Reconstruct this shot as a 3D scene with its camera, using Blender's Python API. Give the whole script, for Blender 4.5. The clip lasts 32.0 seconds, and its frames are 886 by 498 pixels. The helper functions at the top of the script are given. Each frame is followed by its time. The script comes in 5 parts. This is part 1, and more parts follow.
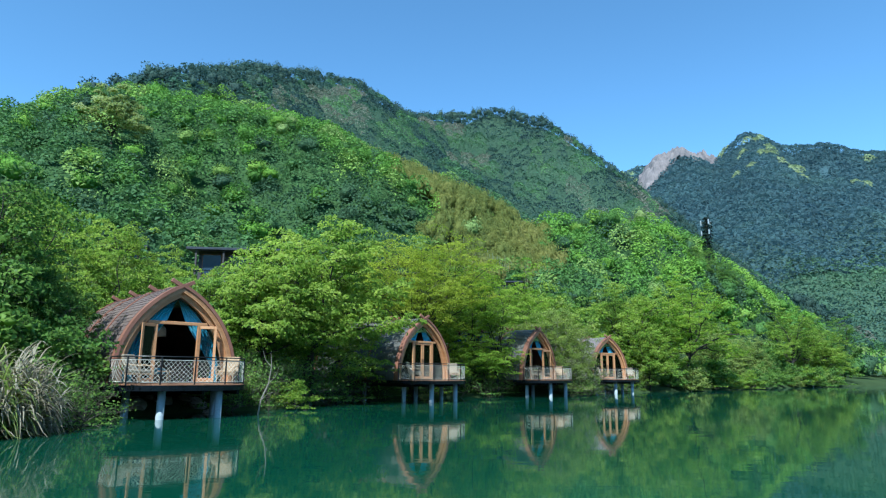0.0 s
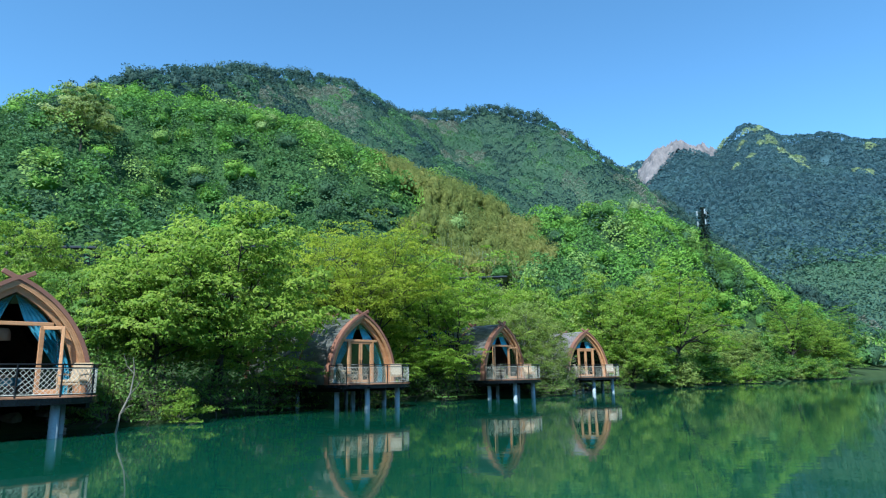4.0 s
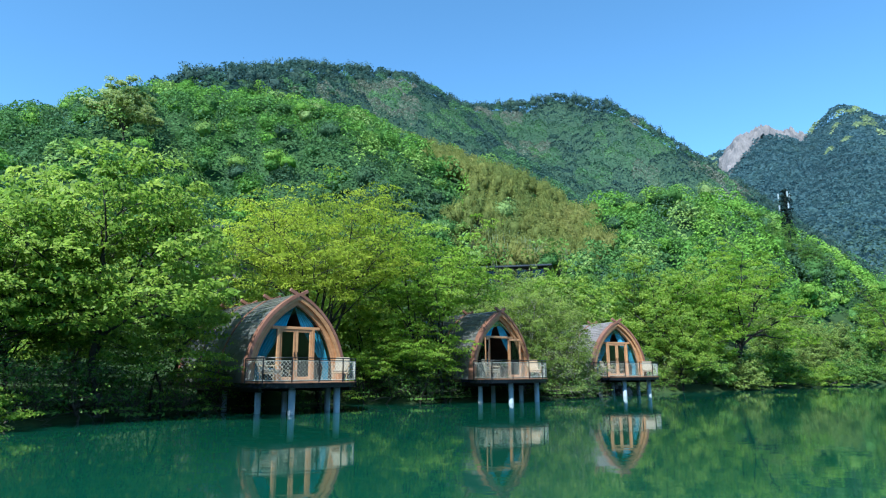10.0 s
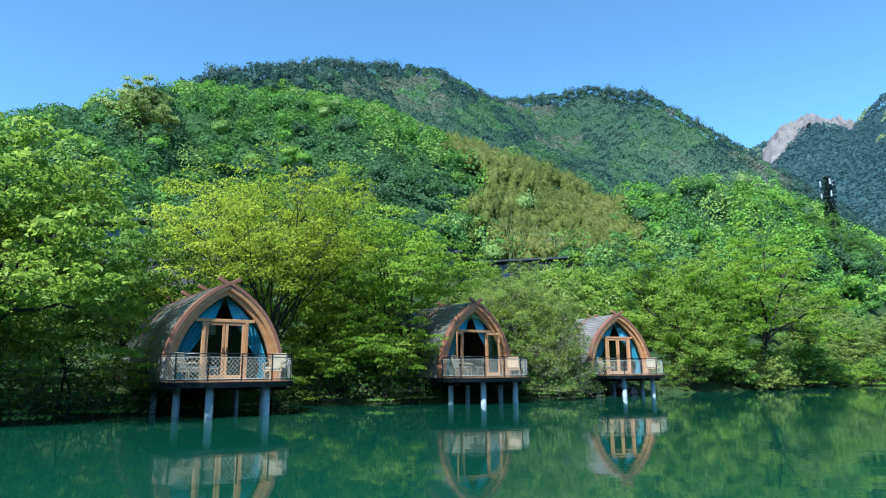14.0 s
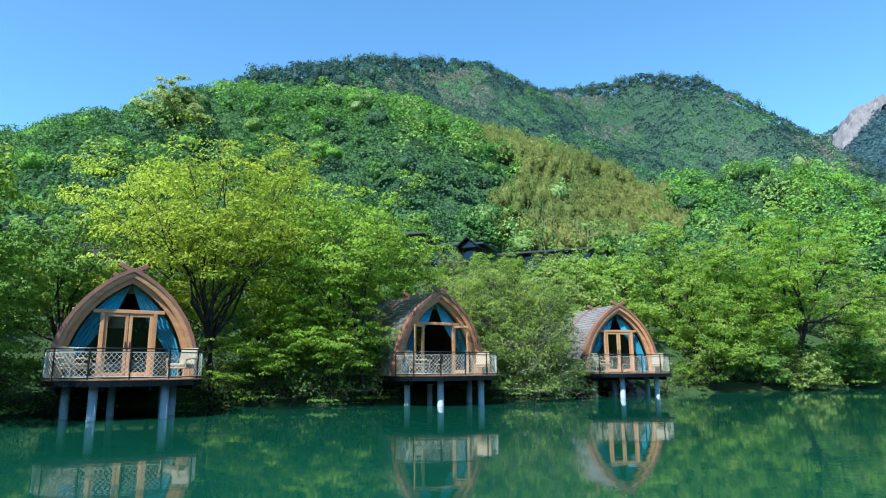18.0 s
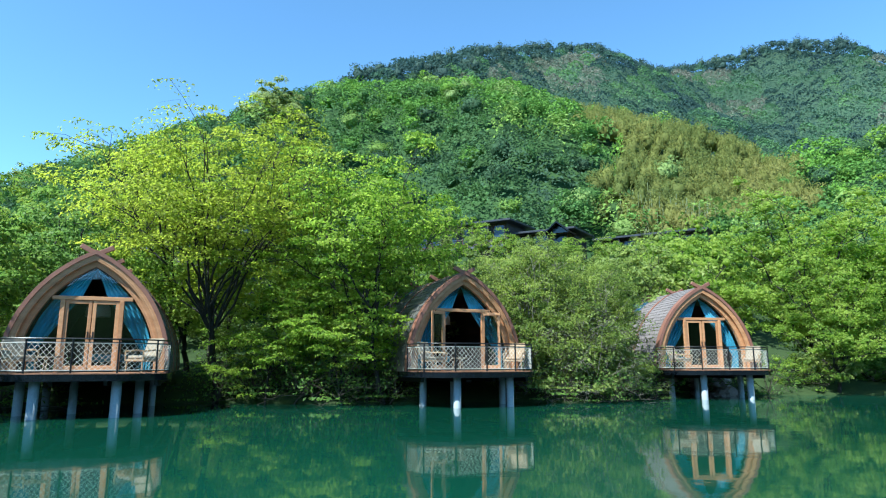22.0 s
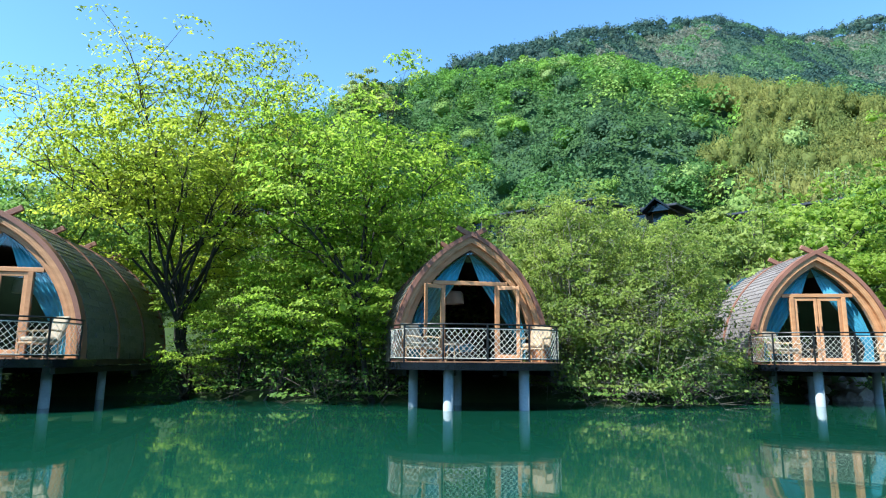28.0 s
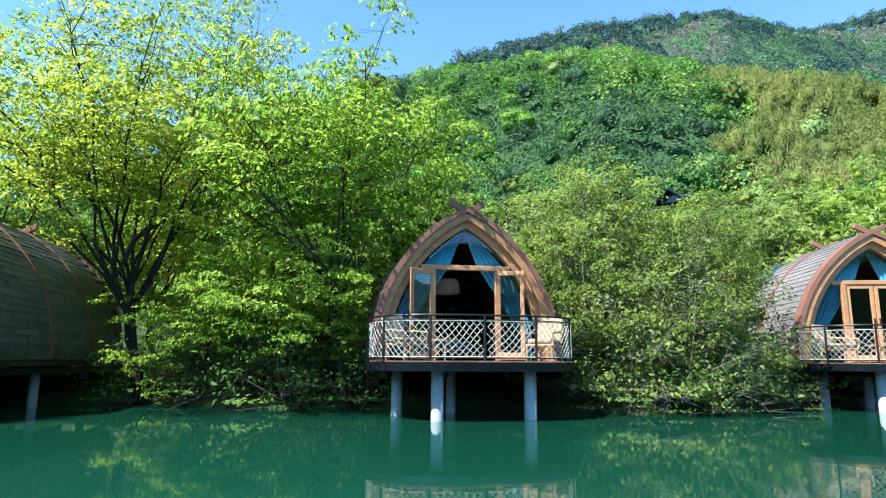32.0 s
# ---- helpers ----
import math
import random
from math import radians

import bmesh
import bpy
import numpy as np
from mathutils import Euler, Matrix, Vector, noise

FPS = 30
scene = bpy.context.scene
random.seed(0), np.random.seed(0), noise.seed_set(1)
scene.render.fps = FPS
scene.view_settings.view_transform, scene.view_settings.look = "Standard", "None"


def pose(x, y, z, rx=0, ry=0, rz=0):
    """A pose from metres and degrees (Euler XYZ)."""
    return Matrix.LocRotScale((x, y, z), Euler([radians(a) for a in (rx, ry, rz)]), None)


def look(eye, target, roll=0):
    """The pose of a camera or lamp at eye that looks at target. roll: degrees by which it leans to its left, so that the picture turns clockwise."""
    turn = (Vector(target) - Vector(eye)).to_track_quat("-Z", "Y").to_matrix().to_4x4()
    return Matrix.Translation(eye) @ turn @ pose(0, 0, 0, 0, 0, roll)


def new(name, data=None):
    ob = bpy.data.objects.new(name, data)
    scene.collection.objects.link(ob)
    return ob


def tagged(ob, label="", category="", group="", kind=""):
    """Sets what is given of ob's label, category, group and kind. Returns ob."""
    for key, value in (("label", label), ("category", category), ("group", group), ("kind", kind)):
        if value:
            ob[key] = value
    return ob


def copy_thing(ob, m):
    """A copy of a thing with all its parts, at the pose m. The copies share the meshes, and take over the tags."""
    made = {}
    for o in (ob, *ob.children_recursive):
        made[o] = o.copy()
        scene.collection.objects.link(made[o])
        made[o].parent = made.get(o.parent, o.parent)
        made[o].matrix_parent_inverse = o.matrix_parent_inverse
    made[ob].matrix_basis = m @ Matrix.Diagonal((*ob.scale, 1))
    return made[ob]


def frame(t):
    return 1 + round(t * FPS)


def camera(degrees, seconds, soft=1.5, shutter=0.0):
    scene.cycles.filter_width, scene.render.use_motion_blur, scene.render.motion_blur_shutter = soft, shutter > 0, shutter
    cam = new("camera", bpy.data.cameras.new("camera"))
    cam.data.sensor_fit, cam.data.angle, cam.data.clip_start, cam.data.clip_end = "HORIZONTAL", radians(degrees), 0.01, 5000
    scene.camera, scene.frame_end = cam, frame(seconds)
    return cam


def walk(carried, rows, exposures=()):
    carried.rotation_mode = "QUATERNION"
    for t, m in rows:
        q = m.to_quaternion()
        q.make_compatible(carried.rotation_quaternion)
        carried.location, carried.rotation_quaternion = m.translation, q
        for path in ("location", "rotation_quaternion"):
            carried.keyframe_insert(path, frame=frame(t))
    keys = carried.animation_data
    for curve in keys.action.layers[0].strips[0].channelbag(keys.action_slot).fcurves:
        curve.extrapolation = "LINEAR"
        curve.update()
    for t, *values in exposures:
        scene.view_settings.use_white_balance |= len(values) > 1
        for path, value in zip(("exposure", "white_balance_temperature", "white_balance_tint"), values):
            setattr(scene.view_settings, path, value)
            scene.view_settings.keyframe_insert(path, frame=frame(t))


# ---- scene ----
cam = camera(70.27, 32.0, soft=1.15)
PATH = [
    (0, (-3.908, -6.018, 1.541), (-3.901, -3.841, 1.970), 0.5),
    (1, (-3.316, -5.124, 1.520), (-3.308, -2.947, 1.951), 0.2),
    (2, (-2.579, -4.189, 1.517), (-2.569, -2.012, 1.952), -0.0),
    (3, (-1.666, -3.124, 1.540), (-1.661, -0.947, 1.975), -0.3),
    (3.5, (-1.167, -2.483, 1.548), (-1.162, -0.305, 1.981), -0.7),
    (5.5, (0.865, 0.435, 1.611), (0.845, 2.613, 2.042), -1.2),
    (6, (1.325, 1.153, 1.617), (1.294, 3.331, 2.047), -0.9),
    (7, (2.142, 2.489, 1.593), (2.088, 4.666, 2.020), -0.8),
    (8, (2.846, 3.670, 1.565), (2.732, 5.845, 1.991), -0.6),
    (9, (3.471, 4.662, 1.532), (3.280, 6.833, 1.958), -0.5),
    (10, (4.029, 5.573, 1.505), (3.766, 7.736, 1.930), -0.3),
    (11, (4.630, 6.464, 1.481), (4.301, 8.617, 1.907), -0.2),
    (12, (5.289, 7.368, 1.461), (4.927, 9.516, 1.886), -0.2),
    (13, (6.045, 8.279, 1.451), (5.667, 10.426, 1.875), -0.4),
    (14, (6.885, 9.220, 1.435), (6.489, 11.363, 1.857), -0.4),
    (16.5, (9.012, 11.683, 1.416), (8.530, 13.810, 1.833), -0.4),
    (17, (9.437, 12.200, 1.416), (8.924, 14.320, 1.832), -0.4),
    (18, (10.266, 13.317, 1.422), (9.676, 15.416, 1.835), -0.3),
    (19, (10.980, 14.490, 1.416), (10.303, 16.563, 1.827), -0.3),
    (20, (11.590, 15.733, 1.420), (10.814, 17.773, 1.825), -0.2),
    (21, (12.029, 17.043, 1.414), (11.158, 19.044, 1.817), -0.0),
    (22, (12.364, 18.348, 1.411), (11.381, 20.299, 1.807), 0.0),
    (23, (12.691, 19.677, 1.369), (11.607, 21.575, 1.760), 0.2),
    (24, (12.918, 20.868, 1.315), (11.774, 22.731, 1.704), 0.4),
    (25, (13.019, 21.942, 1.262), (11.824, 23.773, 1.646), 0.5),
    (27.5, (12.808, 24.271, 1.195), (11.497, 26.021, 1.580), 0.5),
    (28, (12.714, 24.659, 1.197), (11.385, 26.396, 1.581), 0.5),
    (29, (12.391, 25.345, 1.182), (11.052, 27.073, 1.570), 0.4),
    (30, (12.062, 26.021, 1.187), (10.718, 27.746, 1.572), 0.4),
    (31, (11.723, 26.633, 1.182), (10.374, 28.355, 1.567), 0.4),
    (32, (11.333, 27.111, 1.170), (9.986, 28.832, 1.555), 0.3),
]
walk(cam, [(t, look(eye, target, roll)) for t, eye, target, roll in PATH], [(0, 0.95, 5200, -1), (9, 1.1, 5200, -1), (20, 1.27, 5350, 0), (26, 1.45, 5500, 2), (32, 1.64, 5600, 5)])

# ---- sky, sun, exposure ----
SUN_AZ, SUN_EL = radians(198), radians(51)
world = bpy.data.worlds.new("sky")
scene.world = world
world.use_nodes = True
wn = world.node_tree.nodes
sky = wn.new("ShaderNodeTexSky")
sky.sky_type, sky.sun_disc = "NISHITA", False
sky.sun_elevation, sky.sun_rotation = SUN_EL, SUN_AZ
sky.air_density, sky.dust_density, sky.ozone_density = 0.6, 0.0, 0.0
wn["Background"].inputs["Strength"].default_value = 0.15
haze = wn.new("ShaderNodeMix")
haze.data_type, haze.blend_type = "RGBA", "MULTIPLY"
haze.inputs[0].default_value, haze.inputs[7].default_value = 1.0, (0.87, 1.04, 1.0, 1)
world.node_tree.links.new(sky.outputs[0], haze.inputs[6])
world.node_tree.links.new(haze.outputs[2], wn["Background"].inputs["Color"])
sun = new("sun", bpy.data.lights.new("sun", "SUN"))
sun.data.energy, sun.data.angle, sun.data.color = 4.5, radians(0.5), (1.0, 0.95, 0.86)
sun_way = Vector((math.sin(SUN_AZ) * math.cos(SUN_EL), math.cos(SUN_AZ) * math.cos(SUN_EL), math.sin(SUN_EL)))
sun.matrix_world = look(sun_way * 60, (0, 0, 0))

# ---- materials ----
MATS = {}


def material(name, color, rough=0.6, metal=0.0, spread=0.0, scale=3.0, color2=None, fine=60.0, bump=0.0, bump_scale=40.0, stretch=(1, 1, 1), island=0.0, by_object=0.0, spec=0.5):
    """A procedural surface: two scales of colour variation, relief, and a shade of its own for each piece."""
    m = bpy.data.materials.new(name)
    m.use_nodes = True
    n, l = m.node_tree.nodes, m.node_tree.links
    b = n["Principled BSDF"]
    b.inputs["Roughness"].default_value, b.inputs["Metallic"].default_value = rough, metal
    b.inputs["Specular IOR Level"].default_value = spec
    co = n.new("ShaderNodeTexCoord")
    mp = n.new("ShaderNodeMapping")
    mp.inputs["Scale"].default_value = stretch
    l.new(co.outputs["Object"], mp.inputs["Vector"])
    large, small = n.new("ShaderNodeTexNoise"), n.new("ShaderNodeTexNoise")
    large.inputs["Scale"].default_value, small.inputs["Scale"].default_value = scale, fine
    large.inputs["Detail"].default_value = 5
    for t in (large, small):
        l.new(mp.outputs[0], t.inputs["Vector"])
    add = n.new("ShaderNodeMath")
    add.operation = "MULTIPLY_ADD"
    l.new(small.outputs["Fac"], add.inputs[0])
    add.inputs[1].default_value = 0.5
    l.new(large.outputs["Fac"], add.inputs[2])
    ramp = n.new("ShaderNodeMapRange")
    ramp.inputs["From Min"].default_value, ramp.inputs["From Max"].default_value = 0.45, 1.05
    last = add.outputs[0]
    for amount, node, out in ((island, "ShaderNodeNewGeometry", "Random Per Island"), (by_object, "ShaderNodeObjectInfo", "Random")):
        if amount:
            src, mad = n.new(node), n.new("ShaderNodeMath")
            mad.operation = "MULTIPLY_ADD"
            l.new(src.outputs[out], mad.inputs[0])
            mad.inputs[1].default_value = amount
            l.new(last, mad.inputs[2])
            sub = n.new("ShaderNodeMath")
            sub.operation = "SUBTRACT"
            l.new(mad.outputs[0], sub.inputs[0])
            sub.inputs[1].default_value = amount / 2
            last = sub.outputs[0]
    l.new(last, ramp.inputs["Value"])
    mix = n.new("ShaderNodeMix")
    mix.data_type = "RGBA"
    c2 = color2 or tuple(min(1, c * (1 + spread)) for c in color)
    c1 = color if color2 else tuple(c * (1 - spread) for c in color)
    mix.inputs[6].default_value, mix.inputs[7].default_value = (*c1, 1), (*c2, 1)
    l.new(ramp.outputs[0], mix.inputs[0])
    l.new(mix.outputs[2], b.inputs["Base Color"])
    if bump:
        bn, bt = n.new("ShaderNodeBump"), n.new("ShaderNodeTexNoise")
        bt.inputs["Scale"].default_value, bt.inputs["Detail"].default_value = bump_scale, 4
        l.new(mp.outputs[0], bt.inputs["Vector"])
        bn.inputs["Strength"].default_value, bn.inputs["Distance"].default_value = bump, 0.02
        l.new(bt.outputs["Fac"], bn.inputs["Height"])
        l.new(bn.outputs[0], b.inputs["Normal"])
    MATS[name] = m
    return m


def foliage(name, dark, mid, light, through_light=0.35, patch=0.12, rough=0.55):
    """Leaves: three greens mixed by patches and leaf by leaf, with light passing through."""
    m = bpy.data.materials.new(name)
    m.use_nodes = True
    n, l = m.node_tree.nodes, m.node_tree.links
    b, out = n["Principled BSDF"], n["Material Output"]
    b.inputs["Roughness"].default_value, b.inputs["Specular IOR Level"].default_value = rough, 0.3
    geo, obj = n.new("ShaderNodeNewGeometry"), n.new("ShaderNodeObjectInfo")
    tex, tint = n.new("ShaderNodeTexNoise"), n.new("ShaderNodeAttribute")
    tint.attribute_name = "tint"
    tex.inputs["Scale"].default_value, tex.inputs["Detail"].default_value = patch, 3
    l.new(geo.outputs["Position"], tex.inputs["Vector"])
    total = tex.outputs["Fac"]
    for src, k in ((geo.outputs["Random Per Island"], 0.45), (obj.outputs["Random"], 0.25), (tint.outputs["Fac"], 0.7)):
        mad = n.new("ShaderNodeMath")
        mad.operation = "MULTIPLY_ADD"
        l.new(src, mad.inputs[0])
        mad.inputs[1].default_value = k
        l.new(total, mad.inputs[2])
        total = mad.outputs[0]
    ramp = n.new("ShaderNodeValToRGB")
    ramp.color_ramp.elements[0].position, ramp.color_ramp.elements[1].position = 0.3, 1.0
    ramp.color_ramp.elements[0].color, ramp.color_ramp.elements[1].color = (*dark, 1), (*light, 1)
    e = ramp.color_ramp.elements.new(0.62)
    e.color = (*mid, 1)
    half = n.new("ShaderNodeMath")
    half.operation = "MULTIPLY"
    half.inputs[1].default_value = 0.62
    l.new(total, half.inputs[0])
    l.new(half.outputs[0], ramp.inputs[0])
    l.new(ramp.outputs[0], b.inputs["Base Color"])
    tr, mix = n.new("ShaderNodeBsdfTranslucent"), n.new("ShaderNodeMixShader")
    l.new(ramp.outputs[0], tr.inputs["Color"])
    mix.inputs[0].default_value = through_light
    l.new(b.outputs[0], mix.inputs[1])
    l.new(tr.outputs[0], mix.inputs[2])
    l.new(mix.outputs[0], out.inputs["Surface"])
    MATS[name] = m
    return m


def canopy(name, stops, through_light=0.2, patch=0.03, grain=1.6, spread=0.5, bump=0.5, species=0.4, drifts=1.7):
    """Wooded hills: the species change from crown to crown and in drifts, the leaves in value."""
    m = bpy.data.materials.new(name)
    m.use_nodes = True
    n, l = m.node_tree.nodes, m.node_tree.links
    b, out = n["Principled BSDF"], n["Material Output"]
    b.inputs["Roughness"].default_value, b.inputs["Specular IOR Level"].default_value = 0.7, 0.15
    geo, drift, fine, tint = n.new("ShaderNodeNewGeometry"), n.new("ShaderNodeTexNoise"), n.new("ShaderNodeTexNoise"), n.new("ShaderNodeAttribute")
    tint.attribute_name = "tint"
    drift.inputs["Scale"].default_value, drift.inputs["Detail"].default_value = patch, 3
    fine.inputs["Scale"].default_value, fine.inputs["Detail"].default_value = grain, 4
    l.new(geo.outputs["Position"], drift.inputs["Vector"])
    l.new(geo.outputs["Position"], fine.inputs["Vector"])

    def sum_of(parts, start):
        total = None
        for src, k in parts:
            mad = n.new("ShaderNodeMath")
            mad.operation = "MULTIPLY_ADD"
            l.new(src, mad.inputs[0])
            mad.inputs[1].default_value, mad.inputs[2].default_value = k, start
            if total:
                l.new(total, mad.inputs[2])
            total = mad.outputs[0]
        return total

    ramp = n.new("ShaderNodeValToRGB")
    e = ramp.color_ramp.elements
    e[0].position, e[1].position = stops[0][0], stops[-1][0]
    e[0].color, e[1].color = (*stops[0][1], 1), (*stops[-1][1], 1)
    for pos, c in stops[1:-1]:
        e.new(pos).color = (*c, 1)
    l.new(sum_of(((tint.outputs["Fac"], species), (drift.outputs["Fac"], drifts)), 0.5 - drifts / 2 - species / 2), ramp.inputs[0])
    hsv = n.new("ShaderNodeHueSaturation")
    l.new(ramp.outputs[0], hsv.inputs["Color"])
    l.new(sum_of(((geo.outputs["Random Per Island"], spread), (fine.outputs["Fac"], 1.0)), 0.5 - spread / 2), hsv.inputs["Value"])
    l.new(hsv.outputs[0], b.inputs["Base Color"])
    if bump:
        bn = n.new("ShaderNodeBump")
        bn.inputs["Strength"].default_value, bn.inputs["Distance"].default_value = bump, 0.5
        l.new(fine.outputs["Fac"], bn.inputs["Height"])
        l.new(bn.outputs[0], b.inputs["Normal"])
    tr, mix = n.new("ShaderNodeBsdfTranslucent"), n.new("ShaderNodeMixShader")
    l.new(hsv.outputs[0], tr.inputs["Color"])
    mix.inputs[0].default_value = through_light
    l.new(b.outputs[0], mix.inputs[1])
    l.new(tr.outputs[0], mix.inputs[2])
    l.new(mix.outputs[0], out.inputs["Surface"])
    MATS[name] = m
    return m


def glass_material(name, tint=(1, 1, 1)):
    m = bpy.data.materials.new(name)
    m.use_nodes = True
    n, l = m.node_tree.nodes, m.node_tree.links
    n.remove(n["Principled BSDF"])
    fr, tr, gl, mix = n.new("ShaderNodeFresnel"), n.new("ShaderNodeBsdfTransparent"), n.new("ShaderNodeBsdfGlossy"), n.new("ShaderNodeMixShader")
    fr.inputs["IOR"].default_value = 1.5
    tr.inputs["Color"].default_value = (*tint, 1)
    gl.inputs["Roughness"].default_value = 0.01
    l.new(fr.outputs[0], mix.inputs[0])
    l.new(tr.outputs[0], mix.inputs[1])
    l.new(gl.outputs[0], mix.inputs[2])
    l.new(mix.outputs[0], n["Material Output"].inputs["Surface"])
    MATS[name] = m
    return m


def water_material():
    m = bpy.data.materials.new("lake_water")
    m.use_nodes = True
    n, l = m.node_tree.nodes, m.node_tree.links
    b = n["Principled BSDF"]
    b.inputs["Roughness"].default_value, b.inputs["IOR"].default_value = 0.035, 1.33
    co, t1, t2 = n.new("ShaderNodeTexCoord"), n.new("ShaderNodeTexNoise"), n.new("ShaderNodeTexNoise")
    mp = n.new("ShaderNodeMapping")
    mp.inputs["Scale"].default_value, mp.inputs["Rotation"].default_value = (0.55, 1.0, 1.0), (0, 0, 0.7)
    l.new(co.outputs["Object"], mp.inputs["Vector"])
    t1.inputs["Scale"].default_value, t1.inputs["Detail"].default_value = 0.05, 3
    t2.inputs["Scale"].default_value, t2.inputs["Detail"].default_value = 1.6, 3
    for t in (t1, t2):
        l.new(mp.outputs[0], t.inputs["Vector"])
    mix = n.new("ShaderNodeMix")
    mix.data_type = "RGBA"
    mix.inputs[6].default_value, mix.inputs[7].default_value = (0.006, 0.038, 0.021, 1), (0.009, 0.055, 0.031, 1)
    l.new(t1.outputs["Fac"], mix.inputs[0])
    l.new(mix.outputs[2], b.inputs["Base Color"])
    bn = n.new("ShaderNodeBump")
    bn.inputs["Strength"].default_value, bn.inputs["Distance"].default_value = 0.05, 0.05
    l.new(t2.outputs["Fac"], bn.inputs["Height"])
    l.new(bn.outputs[0], b.inputs["Normal"])
    MATS["lake_water"] = m
    return m


WATER = water_material()
SOIL = material("bank_soil", (0.026, 0.042, 0.014), 0.95, spread=0.4, scale=0.4, fine=6, color2=(0.05, 0.075, 0.026), bump=0.6, bump_scale=6, spec=0.1)
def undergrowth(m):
    """Low green growth covers the soil on the hills; on the far ones haze is painted in, bluer."""
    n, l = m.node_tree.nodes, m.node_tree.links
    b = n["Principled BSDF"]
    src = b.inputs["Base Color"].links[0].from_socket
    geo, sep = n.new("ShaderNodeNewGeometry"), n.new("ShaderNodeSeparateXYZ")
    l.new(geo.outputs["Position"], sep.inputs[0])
    # the Y steps follow the haze painted into the woods above
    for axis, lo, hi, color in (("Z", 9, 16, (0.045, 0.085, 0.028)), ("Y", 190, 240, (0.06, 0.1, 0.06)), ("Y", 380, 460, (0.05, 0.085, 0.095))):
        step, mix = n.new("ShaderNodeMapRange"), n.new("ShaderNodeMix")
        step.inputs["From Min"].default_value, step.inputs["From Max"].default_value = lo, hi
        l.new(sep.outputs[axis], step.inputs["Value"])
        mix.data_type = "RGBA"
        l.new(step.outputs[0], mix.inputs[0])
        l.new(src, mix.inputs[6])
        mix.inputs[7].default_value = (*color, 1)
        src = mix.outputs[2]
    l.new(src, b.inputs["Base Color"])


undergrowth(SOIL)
ROCK = material("pale_rock", (0.30, 0.25, 0.215), 0.9, spread=0.35, scale=1.2, fine=14, bump=0.8, bump_scale=8)
WOOD = material("honey_wood", (0.33, 0.15, 0.058), 0.5, scale=1.6, fine=34, color2=(0.53, 0.275, 0.125), stretch=(1, 1, 4), bump=0.2, bump_scale=60, by_object=0.4)
WOOD2 = material("red_brown_wood", (0.16, 0.065, 0.04), 0.6, scale=1.6, fine=30, color2=(0.27, 0.12, 0.075), bump=0.2, bump_scale=50)
SHAKE = material("weathered_shakes", (0.03, 0.03, 0.027), 0.4, scale=2.5, fine=40, color2=(0.125, 0.118, 0.105), island=0.4, by_object=0.4, bump=0.4, bump_scale=50)
SHAKE1 = material("brown_shakes", (0.075, 0.05, 0.042), 0.6, scale=2.5, fine=40, color2=(0.17, 0.12, 0.1), island=0.3, by_object=0.35, bump=0.3, bump_scale=50)
SHAKE2 = material("silver_shakes", (0.12, 0.10, 0.09), 0.65, scale=2.5, fine=40, color2=(0.23, 0.195, 0.18), island=0.3, by_object=0.3, bump=0.3, bump_scale=50)
LINING = material("dark_lining", (0.07, 0.04, 0.025), 0.6, spread=0.4, scale=2, fine=30)
DECK = material("deck_boards", (0.25, 0.12, 0.06), 0.65, spread=0.4, scale=2, fine=30, by_object=0.4)
STEEL = material("black_rail_steel", (0.01, 0.01, 0.011), 0.4, spread=0.3, scale=3, fine=30, spec=0.35)
EDGE = material("deck_edge_steel", (0.006, 0.008, 0.011), 0.2, spread=0.35, scale=2, fine=30, spec=0.3)
PILE = material("pale_pillar", (0.24, 0.275, 0.30), 0.7, scale=1.2, fine=18, color2=(0.38, 0.42, 0.44), bump=0.15, bump_scale=30)
ROPE = material("cream_rope", (0.56, 0.53, 0.45), 0.85, spread=0.25, scale=6, fine=80)
CURTAIN = material("blue_curtain", (0.09, 0.33, 0.46), 0.85, spread=0.25, scale=3, fine=90)
CREAM = material("cream_cushion", (0.27, 0.215, 0.15), 0.9, spread=0.15, scale=5, fine=80, bump=0.1)
RATTAN = material("rattan", (0.32, 0.21, 0.11), 0.6, spread=0.35, scale=6, fine=120, bump=0.4, bump_scale=90)
LINEN = material("bed_linen", (0.10, 0.30, 0.45), 0.9, spread=0.3, scale=4, fine=60)
SHADE = material("woven_shade", (0.55, 0.47, 0.36), 0.8, spread=0.25, scale=4, fine=90)
BARK = material("dark_bark", (0.03, 0.025, 0.02), 0.9, spread=0.5, scale=3, fine=25, bump=0.6, bump_scale=20)
TWIG = material("grey_twig", (0.20, 0.175, 0.14), 0.9, spread=0.4, scale=3, fine=25)
ROOF = material("slate_roof", (0.028, 0.032, 0.042), 0.5, spread=0.4, scale=1.2, fine=20)
HWALL = material("house_wall", (0.052, 0.045, 0.044), 0.8, spread=0.3, scale=0.8, fine=12)
METALBLUE = material("blue_sheet", (0.11, 0.13, 0.16), 0.35, spread=0.2, scale=1.5, fine=20)
CLIFF = material("cliff_rock", (0.07, 0.066, 0.072), 0.95, scale=0.12, fine=0.7, color2=(0.24, 0.2, 0.19), stretch=(1, 1, 0.4), bump=0.9, bump_scale=0.5)
SKYLIGHT = material("skylight_glass", (0.03, 0.09, 0.17), 0.12, spread=0.2, scale=1, fine=8, spec=0.8)
PIPE = material("white_pipe", (0.6, 0.6, 0.58), 0.5, spread=0.15, scale=5, fine=40)
GLASS = glass_material("clear_glass", (0.82, 0.88, 0.9))
